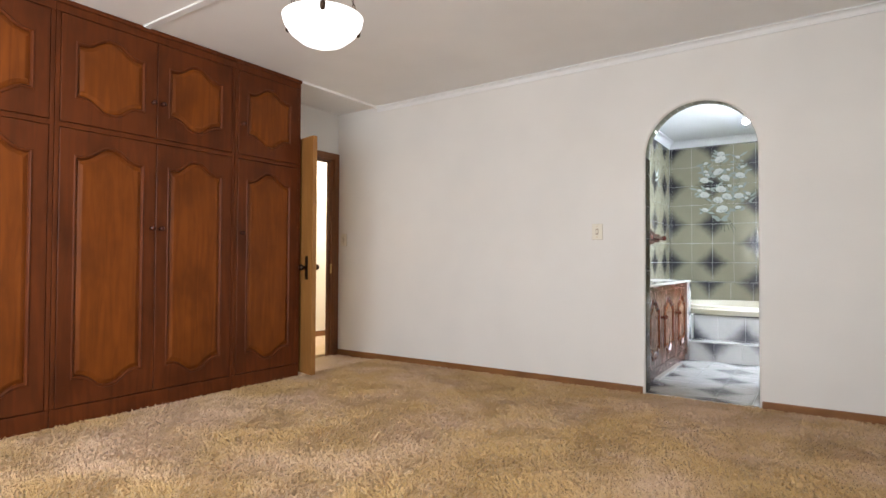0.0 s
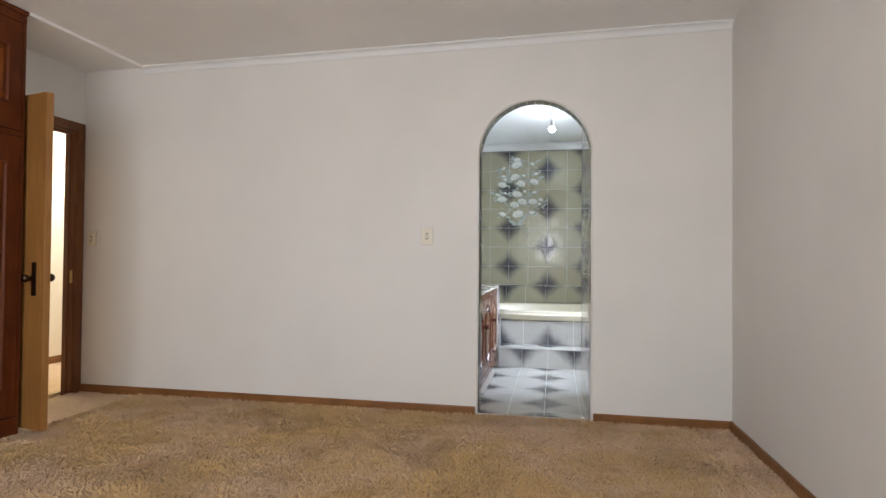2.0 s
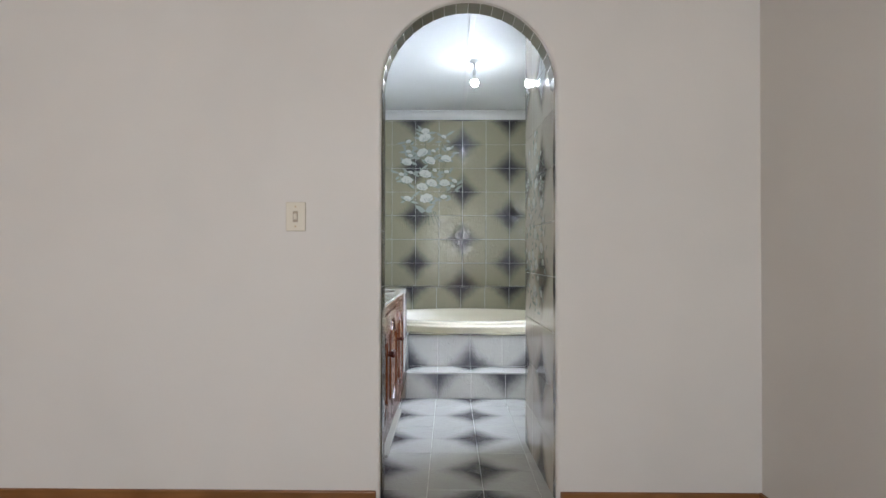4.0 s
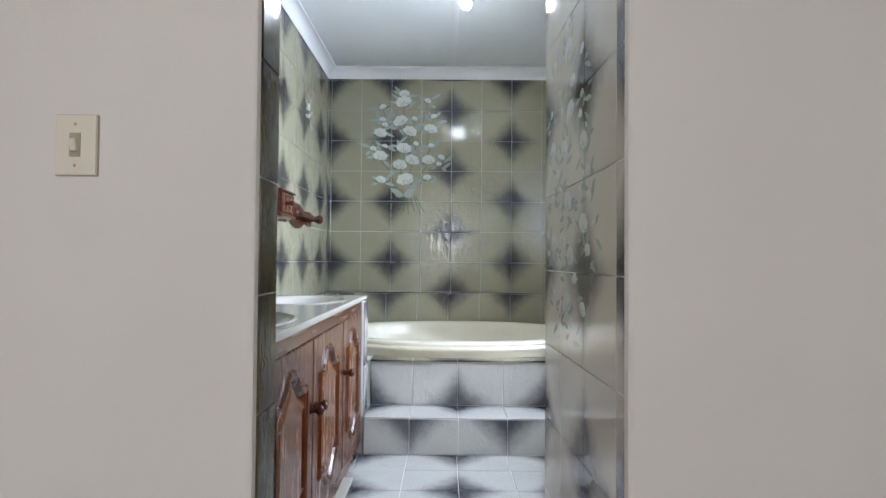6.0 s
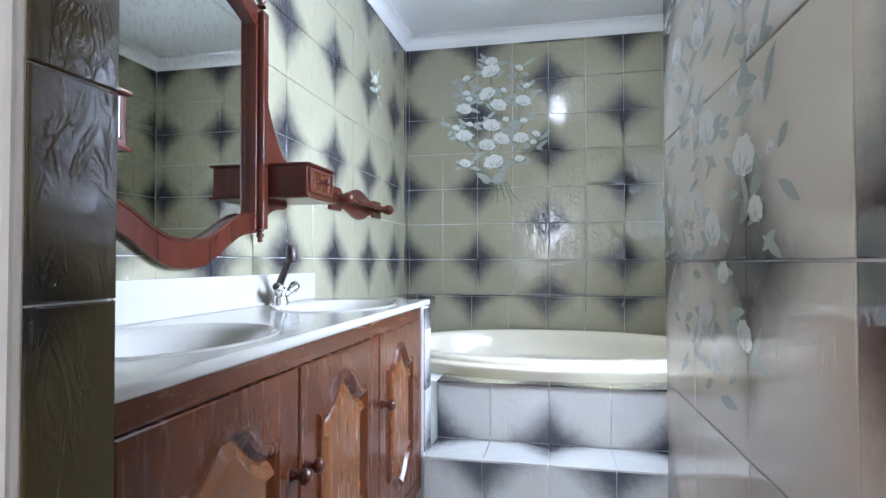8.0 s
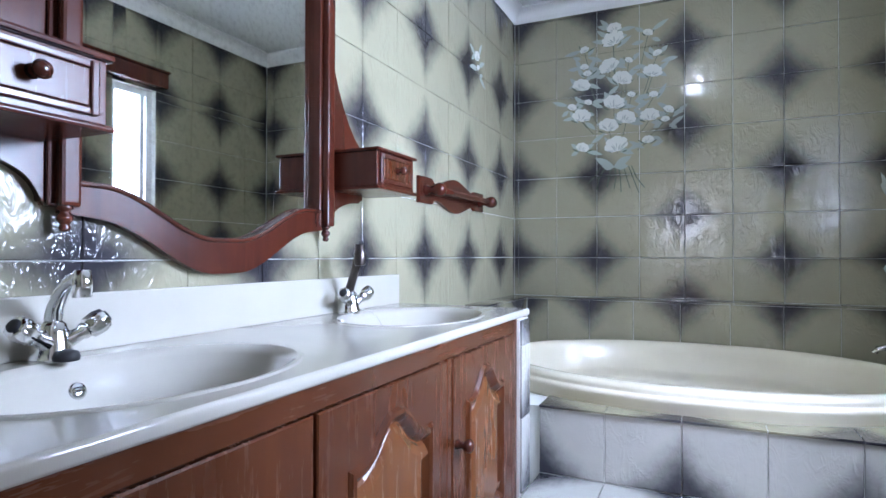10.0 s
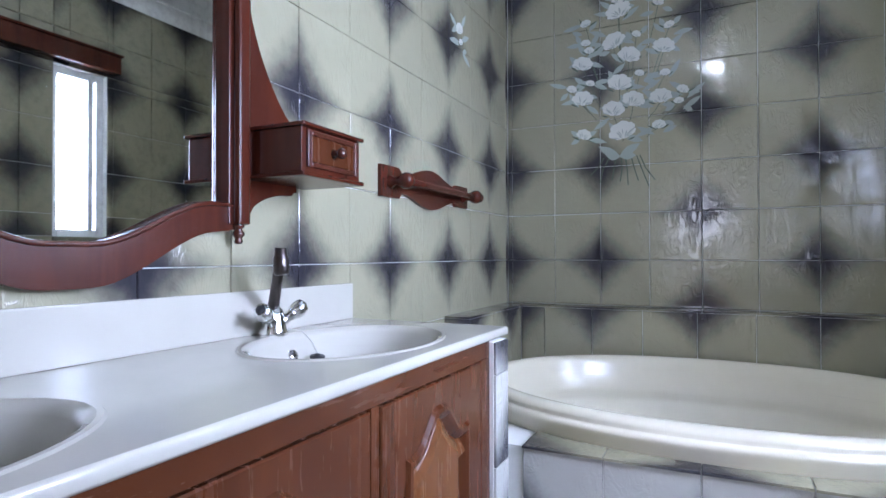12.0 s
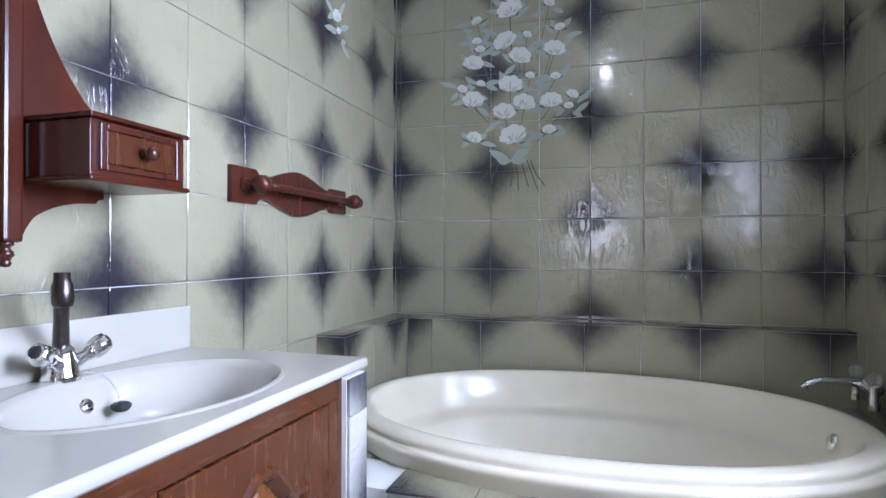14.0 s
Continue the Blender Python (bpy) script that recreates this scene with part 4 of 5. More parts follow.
def mixers():
    t, d, pts = basin_mixer(0.555, radians(-13), "chrome basin mixer tap with fluted acrylic handles and curved spout")
    part("spout", tube(pts, [0.015, 0.0145, 0.0135, 0.013, 0.012, 0.011, 0.011], 14), CHROME, t, "", True)
    q = pts[-1]
    part("aerator", tube([q + Vector((0, 0, 0.014)), q + Vector((0, 0, -0.006)), q + Vector((0, 0, -0.03))], [0.012, 0.0145, 0.0145], 14), CHROME, t, "", True)
    b = lathe([(0, 0), (0.024, 0.002), (0.026, 0.01), (0.022, 0.02), (0.012, 0.024), (0, 0.025)], 16, None, Matrix.Translation((0.050, -0.006, 0.004)) @ Matrix.Scale(0.82, 4))
    part("plug", b, RUBBER, t, "black rubber plug", True)
    t, d, pts = basin_mixer(1.472, radians(8), "chrome basin mixer tap with a tarnished dark swivel spout")
    a = Vector((0, 0, 0.068))
    e = Vector((0.080, -0.066, 0.182))
    part("spout", tube([a, a.lerp(e, 0.15), a.lerp(e, 0.6), e], [0.016, 0.0145, 0.013, 0.0135], 14), GUN, t, "tarnished dark metal spout", True)
    part("aerator", tube([e + Vector((0.002, 0, 0.036)), e + Vector((0.002, 0, 0.02)), e + Vector((0.003, 0, 0.012)), e + Vector((0.004, 0, -0.02)), e + Vector((0.005, 0, -0.028))],
                         [0.014, 0.0145, 0.018, 0.0185, 0.015], 14), GUN, t, "dark spout end", True)
    chain = [Vector((0.02, 0.03, 0.012)), Vector((0.045, 0.05, 0.008)), Vector((0.06, 0.055, -0.005)), Vector((0.078, 0.055, -0.022)), Vector((0.096, 0.053, -0.048))]
    b = bmesh.new()
    for p, q in zip(chain, chain[1:]):
        k = max(3, int((q - p).length / 0.0045))
        for i in range(k):
            c = p.lerp(q, i / k)
            lathe([(0, -0.0021), (0.0021, 0), (0, 0.0021)], 6, b, Matrix.Translation(c))
    part("bead_chain", b, CHROME, t)
    b = lathe([(0, 0), (0.016, 0), (0.019, 0.005), (0.0195, 0.008), (0.008, 0.010), (0.006, 0.014), (0, 0.015)], 16, None, Matrix.Translation((0.096, 0.053, -0.062)) @ pose(0, 0, 0, 8, 10, 0))
    part("plug", b, RUBBER, t, "black rubber plug on a chain", True)


mixers()

# ---- mirror with shelves ----
MC = 0.985              # middle of the mirror along the wall


def finial(up, k=1.0):
    s = 1 if up else -1
    prof = [(0.017, 0), (0.018, 0.006), (0.012, 0.010), (0.010, 0.014), (0.017, 0.022), (0.018, 0.030), (0.012, 0.038), (0.010, 0.042), (0.013, 0.048), (0.010, 0.056), (0, 0.058)]
    return [(r * k, s * z * k) for r, z in prof]


def mirror_cabinet():
    x = BL + 0.010
    t = thing("wall_mirror", (x, MC, 1.03), "carved mahogany wall mirror with turned posts and two drawer shelves", "mirror")
    F = Matrix(((0, 0, 1, 0), (1, 0, 0, 0), (0, 1, 0, 0), (0, 0, 0, 1)))    # board x, y, z to wall y, z, x
    pw, zb, zt = 0.395, 0.040, 0.835

    def lower(u):       # inner edge of the bottom board
        a = abs(u) / pw
        return -0.008 + 0.098 * smoothstep((a - 0.10) / 0.72)

    def upper(u):
        a = abs(u) / pw
        return 0.745 + 0.13 * max(0.0, 1 - a) ** 0.8
    n = 36
    us = [-pw + 2 * pw * i / n for i in range(n + 1)]
    # glass
    out = [(u, lower(u) - 0.012) for u in us] + [(u, upper(u) + 0.01) for u in reversed(us)]
    b = prism(out, 0.006)
    b.transform(F)
    part("mirror_glass", b, MIRROR, t, "silvered mirror glass")
    # bottom and top boards with a bead on the inner edge
    for nm, fn, s in (("bottom_rail", lower, -1), ("top_rail", upper, 1)):
        wdt = 0.085 if s < 0 else 0.10
        out = [(u, fn(u) + s * wdt * (1.0 - 0.28 * (abs(u) / pw) ** 2)) for u in us] + [(u, fn(u)) for u in reversed(us)]
        if s > 0:
            out = out[::-1]
        b = prism(out, 0.022, Matrix.Translation((0, 0, 0.004)), 0.004)
        b.transform(F)
        rl = part(nm, b, MAHOG, t)
        b = tube([F @ Vector((u, fn(u) + s * 0.004, 0.026)) for u in us], 0.006, 8)
        part("bead", b, MAHOG, rl, "", True)
    # posts
    for s in (-1, 1):
        c = s * pw
        b = box((0.0, c - 0.030, zb), (0.030, c + 0.030, zt), 0.004)
        post = part("post", b, MAHOG, t)
        part("reeded_column", box((0.0305, c - 0.019, zb), (0.052, c + 0.019, zt - 0.02), 0.007), MAHOG, post)
        part("finial", lathe(finial(False, 0.8), 16, None, Matrix.Translation((0.030, c, zb))), KNOB, post, "", True)
        part("finial", lathe(finial(True, 1.0), 16, None, Matrix.Translation((0.030, c, zt))), KNOB, post, "", True)
        part("stud", lathe([(0.007, 0), (0.006, 0.004), (0, 0.006)], 10, None, Matrix.Translation((0.0301, c + s * 0.024, 0.50)) @ pose(0, 0, 0, 0, 90, 0)), BRASS, post, "small brass stud", True)
        # swept wing above the shelf
        o = [(0, 0.282)] + [(0.235 * (1 - smoothstep_root(i / 14)), 0.282 + 0.42 * i / 14) for i in range(15)] + [(0, 0.72)]
        o = [(s * (u + 0.030) + c, z) for u, z in o]
        b = prism(o if s > 0 else o[::-1], 0.020, Matrix.Translation((0, 0, 0.002)), 0.004)
        b.transform(F)
        part("wing", b, MAHOG, t)
        # curved bracket under the shelf
        o = [(0.0, 0.16)] + [(0.0, 0.045)] + [(0.006 + 0.165 * (1 - math.cos(math.pi / 2 * i / 12)), 0.048 + 0.080 * math.sin(math.pi / 2 * i / 12)) for i in range(13)] + [(0.172, 0.138), (0.190, 0.138), (0.190, 0.160)]
        o = [(s * (u + 0.030) + c, z) for u, z in o]
        b = prism(o if s < 0 else o[::-1], 0.020, Matrix.Translation((0, 0, 0.002)), 0.003)
        b.transform(F)
        part("bracket", b, MAHOG, t)
        # drawer box
        y0, y1 = sorted((c + s * 0.034, c + s * 0.270))
        box_ = part("drawer_case", box((0.0, y0, 0.165), (0.192, y1, 0.270), 0.002), MAHOG, t)
        part("case_top", box((0.0, y0 - 0.008, 0.2705), (0.204, y1 + 0.008, 0.281), 0.005), MAHOG, box_)
        part("case_bottom", box((0.0, y0 - 0.008, 0.153), (0.204, y1 + 0.008, 0.1645), 0.005), MAHOG, box_)
        yc, hw = (y0 + y1) / 2, (y1 - y0) / 2 - 0.016
        fr = bmesh.new()
        for lo, hi in (((0.1925, yc - hw, 0.176), (0.200, yc - hw + 0.014, 0.265)), ((0.1925, yc + hw - 0.014, 0.176), (0.200, yc + hw, 0.265)),
                       ((0.1925, yc - hw + 0.0145, 0.176), (0.200, yc + hw - 0.0145, 0.189)), ((0.1925, yc - hw + 0.0145, 0.252), (0.200, yc + hw - 0.0145, 0.265))):
            box(lo, hi, 0.003, fr)
        part("drawer_frame", fr, KNOB, box_)
        dr = part("drawer_front", box((0.1922, yc - hw + 0.016, 0.190), (0.1975, yc + hw - 0.016, 0.251), 0.002), VAN, box_)
        dr["label"] = "small drawer front with a turned knob"
        b = lathe([(0, 0), (0.012, 0), (0.008, 0.006), (0.006, 0.012), (0.013, 0.018), (0.015, 0.025), (0.010, 0.033), (0, 0.035)], 14, None,
                  Matrix.Translation((0.1976, yc, 0.221)) @ pose(0, 0, 0, 0, 90, 0))
        part("knob", b, KNOB, box_, "", True)


def smoothstep_root(t):
    return math.sin(math.pi / 2 * t) ** 0.62 if t > 0 else 0.0


mirror_cabinet()


def towel_rail():
    y0, y1, z = 2.05, 2.80, 1.260
    t = thing("towel_rail", (BL + 0.008, y0, z), "carved mahogany towel rail with a scalloped backboard", "towel rail")
    L = y1 - y0
    F = Matrix(((0, 0, 1, 0), (1, 0, 0, 0), (0, 1, 0, 0), (0, 0, 0, 1)))
    half = []
    for i in range(49):
        u = i / 48
        if u < 0.17:
            h = 0.056
        elif u > 0.83:
            h = 0.048
        else:
            v = (u - 0.17) / 0.66
            h = 0.033 + 0.046 * math.sin(math.pi * v) ** 2.0
        half.append((u * L, h))
    out = [(a, -h) for a, h in half] + [(a, h) for a, h in reversed(half)]
    b = prism(out, 0.016, None, 0.004)
    b.transform(F)
    part("backboard", b, MAHOG, t)
    for u in (0.085, 0.93):
        b = lathe([(0, 0), (0.026, 0), (0.024, 0.006), (0.015, 0.014), (0.016, 0.03), (0.026, 0.045), (0.030, 0.062), (0.027, 0.078), (0.016, 0.088), (0, 0.091)], 20, None,
                  Matrix.Translation((0.016, u * L, 0)) @ pose(0, 0, 0, 0, 90, 0))
        part("end_knob", b, MAHOG, t, "", True)
    b = tube([(0.075, 0.085 * L, 0), (0.075, 0.3 * L, 0), (0.075, 0.7 * L, 0), (0.075, 0.93 * L, 0)], [0.012, 0.0125, 0.0125, 0.012], 14)
    part("rod", b, MAHOG, t, "", True)
    part("end_ball", lathe([(0, -0.024), (0.014, -0.02), (0.022, -0.008), (0.023, 0.004), (0.016, 0.018), (0, 0.023)], 16, None, Matrix.Translation((0.075, 0.985 * L, 0)) @ pose(0, 0, 0, 90, 0, 0)), MAHOG, t, "", True)


towel_rail()


def bulb_lamp():
    t = thing("ceiling_bulb", (0.16, 1.86, BATH_CEIL), "bare lit light bulb in a small ceiling holder", "lamp")
    part("rose", lathe([(0, 0), (0.045, 0), (0.042, -0.012), (0.02, -0.022), (0.007, -0.028), (0.007, -0.030), (0, -0.031)], 20), WHITE_METAL, t, "", True)
    part("stem", lathe([(0.006, -0.029), (0.006, -0.07), (0.016, -0.076), (0.018, -0.11), (0.014, -0.115), (0, -0.116)], 16), WHITE_METAL, t, "", True)
    part("neck", lathe([(0.012, -0.112), (0.013, -0.124), (0.022, -0.142), (0.0275, -0.158)], 20), WHITE_METAL, t, "white plastic bulb neck", True)
    part("bulb", lathe([(0.0275, -0.1582), (0.030, -0.168), (0.027, -0.184), (0.015, -0.196), (0, -0.200)], 20), BULB, t, "glowing bulb", True)


bulb_lamp()

# ---- painted flowers on the tiles ----


def leaf_shape(b, x0, y0, x1, y1, w, lift):
    d = Vector((x1 - x0, y1 - y0))
    s = Vector((-d.y, d.x)).normalized()
    mid = [(0.0, 0.12), (0.25, 0.75), (0.5, 1.0), (0.75, 0.7), (1.0, 0.0)]
    left = [Vector((x0, y0)) + d * t + s * w * k for t, k in mid]
    right = [Vector((x0, y0)) + d * t - s * w * k * 0.8 for t, k in reversed(mid[:-1])]
    b.faces.new([b.verts.new((p.x, p.y, lift)) for p in left + right])


BLOOMS = [(0.005, 0.653, 0.92), (-0.162, 0.614, 0.4), (0.199, 0.663, 0.4), (0.25, 0.538, 0.37), (-0.162, 0.511, 0.37), (-0.018, 0.497, 0.84),
          (0.093, 0.518, 0.34), (-0.144, 0.469, 0.37), (0.224, 0.435, 0.76), (0.057, 0.415, 0.81), (-0.179, 0.4, 0.76), (-0.14, 0.295, 0.34),
          (0.107, 0.316, 0.34), (0.229, 0.302, 0.37), (-0.237, 0.275, 0.4), (0.009, 0.277, 0.87), (-0.179, 0.215, 0.81), (0.077, 0.183, 0.81),
          (0.208, 0.184, 0.76), (0.31, 0.208, 0.42), (-0.022, 0.144, 0.81), (0.292, 0.154, 0.34), (0.023, 0.026, 0.97), (-0.174, 0.025, 0.57),
          (0.199, 0.044, 0.47), (0.011, 0.719, 0.61)]   # across, up, size


def bouquet(name, m, label, blooms=BLOOMS, stems=True, reach=1.0, broad=0.015):
    t = thing(name, m.translation, label, "tile painting")
    R = m.to_3x3().to_4x4()
    green, dark = bmesh.new(), bmesh.new()
    rng = random.Random(5)
    foot = Vector((0.03, -0.12))
    layer = iter(range(1000))

    def stroke(p, q, w):
        z = 0.000304 + 0.000003 * next(layer)
        d = Vector(q) - Vector(p)
        s = Vector((-d.y, d.x)).normalized() * w
        mid = (Vector(p) + Vector(q)) / 2 + s * rng.uniform(-4, 4)
        pts = [Vector(p), mid, Vector(q)]
        vs = [dark.verts.new((*(c + s), z)) for c in pts] + [dark.verts.new((*(c - s), z)) for c in reversed(pts)]
        dark.faces.new((vs[0], vs[1], vs[4], vs[5]))
        dark.faces.new((vs[1], vs[2], vs[3], vs[4]))
    for i, (x, y, k) in enumerate(blooms):
        if stems:
            stroke((x, y - 0.03 * k), (foot.x + (x - foot.x) * 0.66, foot.y + (y - foot.y) * 0.66), 0.0016)
        for s in (-1, 1, -1, 1):
            a = rng.uniform(-0.7, 1.1)
            ln = rng.uniform(0.05, 0.11) * reach
            px, py = x + s * 0.02, y - 0.035 + rng.uniform(-0.02, 0.05)
            leaf_shape(green, px, py, px + s * ln * math.cos(a), py + ln * math.sin(a), broad, 0.0003 + 0.000003 * next(layer))
        for s in (-1, 1) if stems else ():
            a, ln = rng.uniform(0.2, 1.2), rng.uniform(0.03, 0.06) * reach
            px, py = x + s * 0.03 * k, y - 0.045 * k
            leaf_shape(dark, px, py, px + s * ln * math.cos(a), py + ln * math.sin(a), 0.0045, 0.0006 + 0.000003 * next(layer))
    if stems:
        for dx, l in ((-0.16, 0.09), (-0.11, 0.13), (-0.05, 0.12), (-0.01, 0.13), (0.03, 0.15), (0.08, 0.13), (0.13, 0.16), (0.16, 0.13)):
            stroke((0.02 + dx * 0.55, -0.10), (0.02 + dx, -0.10 - l), 0.0028)
        for dx, dy in ((-0.11, 0.05), (0.10, 0.05), (-0.07, 0.0), (0.08, -0.01)):
            leaf_shape(green, 0.01, -0.10, 0.01 + dx, -0.09 + dy, 0.024, 0.0003 + 0.000003 * next(layer))
    for bm_, nm, mt in ((green, "leaf_brushwork", LEAF), (dark, "stem_brushwork", STEM)):
        bm_.transform(R)
        part(nm, bm_, mt, t)["kind"] = "stuff"
    for i, (x, y, k) in enumerate(blooms):
        r = 0.071 * k
        rg = random.Random(i + 50)
        lobes = rg.choice((7, 8, 9))
        turn = rg.uniform(-0.45, 0.45)
        b = bmesh.new()
        vs = []
        for j in range(72):
            a = 2 * math.pi * j / 72
            dome = 1.0 if math.sin(a) > -0.2 else 1.0 - 0.42 * (-math.sin(a) - 0.2)
            scallop = 0.86 + 0.16 * abs(math.sin(lobes * a / 2 + i)) ** 0.6 + 0.03 * math.sin(17 * a + i)
            u, w = r * dome * scallop * math.cos(a), 0.8 * r * dome * scallop * math.sin(a)
            vs.append(b.verts.new((x + u * math.cos(turn) - w * math.sin(turn), y + u * math.sin(turn) + w * math.cos(turn), 0.0010 + 0.000006 * i)))
        b.faces.new(vs)
        b.transform(R)
        fl = part("blossom", b, PETAL, t)
        b = bmesh.new()
        base = Vector((x + 0.55 * r * math.sin(turn), y - 0.55 * r * math.cos(turn)))
        for j in range(9):
            a = turn + math.pi * (0.10 + 0.80 * (j + rg.uniform(-0.3, 0.3)) / 8)
            p0 = base + Vector((math.cos(a), math.sin(a))) * r * rg.uniform(0.10, 0.35)
            p1 = p0 + Vector((math.cos(a + rg.uniform(-0.5, 0.5)), math.sin(a))) * r * rg.uniform(0.35, 0.75)
            leaf_shape(b, p0.x, p0.y, p1.x, p1.y, r * rg.uniform(0.03, 0.075), 0.00125 + 0.000002 * (9 * i + j))
        b.transform(R)
        part("petal", b, PETAL_SHADE, fl, "grey brushed petal folds")
    return t


# ---- tiles, piece by piece ----
TILE_MESH = {}


def tile_mesh(w, h, su, sv, mat, thick=0.008):
    """One slightly cushioned tile that spreads from its dark corner, at the origin, towards su, sv."""
    key = (round(w, 4), round(h, 4), su, sv, mat.name)
    if key in TILE_MESH:
        return TILE_MESH[key]
    g, c = 0.0013, 0.0022 if mat is not PARTITION_TILE else 0.0007
    lo_u, hi_u, lo_v, hi_v = g, w - g, g, h - g
    rings = [[(lo_u, lo_v, 0), (hi_u, lo_v, 0), (hi_u, hi_v, 0), (lo_u, hi_v, 0)],
             [(lo_u, lo_v, thick - 0.0012), (hi_u, lo_v, thick - 0.0012), (hi_u, hi_v, thick - 0.0012), (lo_u, hi_v, thick - 0.0012)],
             [(lo_u + c, lo_v + c, thick), (hi_u - c, lo_v + c, thick), (hi_u - c, hi_v - c, thick), (lo_u + c, hi_v - c, thick)]]
    verts = [(u * su, v * sv, z) for r in rings for u, v, z in r]
    flip = su * sv < 0
    faces = []
    for k in (0, 4):
        for i in range(4):
            j = (i + 1) % 4
            faces.append((k + i, k + j, k + 4 + j, k + 4 + i))
    faces.append((8, 9, 10, 11))
    if flip:
        faces = [f[::-1] for f in faces]
    me = bpy.data.meshes.new("tile")
    me.from_pydata(verts, [], faces)
    me.materials.append(mat)
    TILE_MESH[key] = me
    return me


def spans(lo, hi, joint, pitch):
    """Cuts lo to hi at joint + k * pitch; gives (start, end, number of the lower joint)."""
    out, k = [], math.floor((lo - joint) / pitch)
    while joint + k * pitch < hi - 1e-6:
        a, b_ = max(lo, joint + k * pitch), min(hi, joint + (k + 1) * pitch)
        if b_ - a > 0.012:
            out.append((a, b_, k))
        k += 1
    return out


def tile_field(parent, m, u_spans, v_spans, parity, mat=TILE, skip=None):
    """Tiles in the plane of m (x along u, y along v, z out of the wall). parity gives, for an even joint column, whether
    its dark stars sit on even (0) or odd (1) rows."""
    for a, b_, k in u_spans:
        su = 1 if k % 2 == 0 else -1                    # the dark joint column is the even one
        col = k if su > 0 else k + 1
        for c, d, r in v_spans:
            if skip and skip(a, b_, c, d):
                continue
            even = (r % 2) == (parity(col) % 2)
            sv = 1 if even else -1
            ob = new("tile", tile_mesh(b_ - a, d - c, su, sv, mat))
            ob.parent = parent
            lean = 0.0 if mat is PARTITION_TILE else 0.25
            tilt = pose(0, 0, 0, random.uniform(-lean, lean), random.uniform(-lean, lean), 0)
            ob.matrix_basis = m @ Matrix.Translation((a if su > 0 else b_, c if sv > 0 else d, 0)) @ tilt


def plane(origin, u, v):
    u, v = Vector(u), Vector(v)
    w = u.cross(v)
    return Matrix(((u.x, v.x, w.x, origin[0]), (u.y, v.y, w.y, origin[1]), (u.z, v.z, w.z, origin[2]), (0, 0, 0, 1)))


R0, ZP = 0.971, 0.2435
ROWS_UP = spans(LEDGE, BATH_CEIL - 0.083, R0, ZP)
ROWS_ALL = spans(BATH_FLOOR, BATH_CEIL - 0.083, R0, ZP)
E = 0.0082
north = new("bath_tiles_north")
tagged(north, "olive glazed wall tiles fading to charcoal corners", "", "", "structure")
tile_field(north, plane((0, BK, 0), (1, 0, 0), (0, 0, 1)), spans(BL + E, RIGHT - E, -0.38, 0.2415), ROWS_UP, lambda c: 1 if c % 8 == 2 else 0)
west = new("bath_tiles_west")
tagged(west, "olive glazed wall tiles behind the vanity", "", "", "structure")
# seen from the room, u runs towards -y so that the tiles face +x
tile_field(west, plane((BL, 0, 0), (0, 1, 0), (0, 0, 1)), spans(TH + E, BK - E, 1.637, 0.248), ROWS_ALL, lambda c: 0,
           skip=lambda a, b_, c, d: (b_ < 1.76 and d < 0.78) or (a > 2.58 and d < LEDGE - 0.01) or (a > 1.8 and b_ < 2.44 and d < 0.5))
east = new("bath_tiles_east")
tagged(east, "olive glazed wall tiles round the window", "", "", "structure")


def east_tiles():
    holes = [(*WIN_A, WZ0, WZ1), (*WIN_B, WZ0, WZ1)]
    us, vs = spans(-(BK - E), -(TH + E), -1.97, 0.2415), spans(0.40, BATH_CEIL - 0.083, R0, ZP)
    m = plane((RIGHT, 0, 0), (0, -1, 0), (0, 0, 1))

    def hit(a, b_, c, d):
        return any(-b_ < h1 and -a > h0 and d > z0 and c < z1 for h0, h1, z0, z1 in holes)
    # split the spans at the holes' edges so that cut tiles end flush with the openings
    def cut(sp, at):
        out = []
        for a, b_, k in sp:
            marks = sorted(x for x in at if a + 0.015 < x < b_ - 0.015)
            prev = a
            for x in marks + [b_]:
                out.append((prev, x, k))
                prev = x
        return out
    us = cut(us, [-h for q in holes for h in q[:2]])
    vs = cut(vs, [WZ0, WZ1])
    tile_field(east, m, us, vs, lambda c: 0, skip=lambda a, b_, c, d: hit((a + b_) / 2 - 1e-3, (a + b_) / 2 + 1e-3, (c + d) / 2 - 1e-3, (c + d) / 2 + 1e-3))


east_tiles()
part_tiles = new("partition_tiles")
tagged(part_tiles, "olive glazed tiles on the partition beside the arch, face paled for reflected sheen", "", "", "structure")
# the splayed face uses the tile paled for reflected light
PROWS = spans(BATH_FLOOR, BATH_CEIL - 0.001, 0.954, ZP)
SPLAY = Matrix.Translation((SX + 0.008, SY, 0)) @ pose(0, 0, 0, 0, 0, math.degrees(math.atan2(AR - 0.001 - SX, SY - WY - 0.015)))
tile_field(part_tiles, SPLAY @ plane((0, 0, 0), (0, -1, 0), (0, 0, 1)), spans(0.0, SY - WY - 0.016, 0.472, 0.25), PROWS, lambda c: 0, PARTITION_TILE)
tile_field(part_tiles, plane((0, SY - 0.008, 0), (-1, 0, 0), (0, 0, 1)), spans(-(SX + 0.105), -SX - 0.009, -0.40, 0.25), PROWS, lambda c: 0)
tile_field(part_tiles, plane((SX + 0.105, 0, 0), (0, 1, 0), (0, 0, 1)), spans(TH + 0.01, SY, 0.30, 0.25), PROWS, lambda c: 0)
south = new("bath_tiles_south")
tagged(south, "olive glazed tiles on the wall round the arch", "", "", "structure")
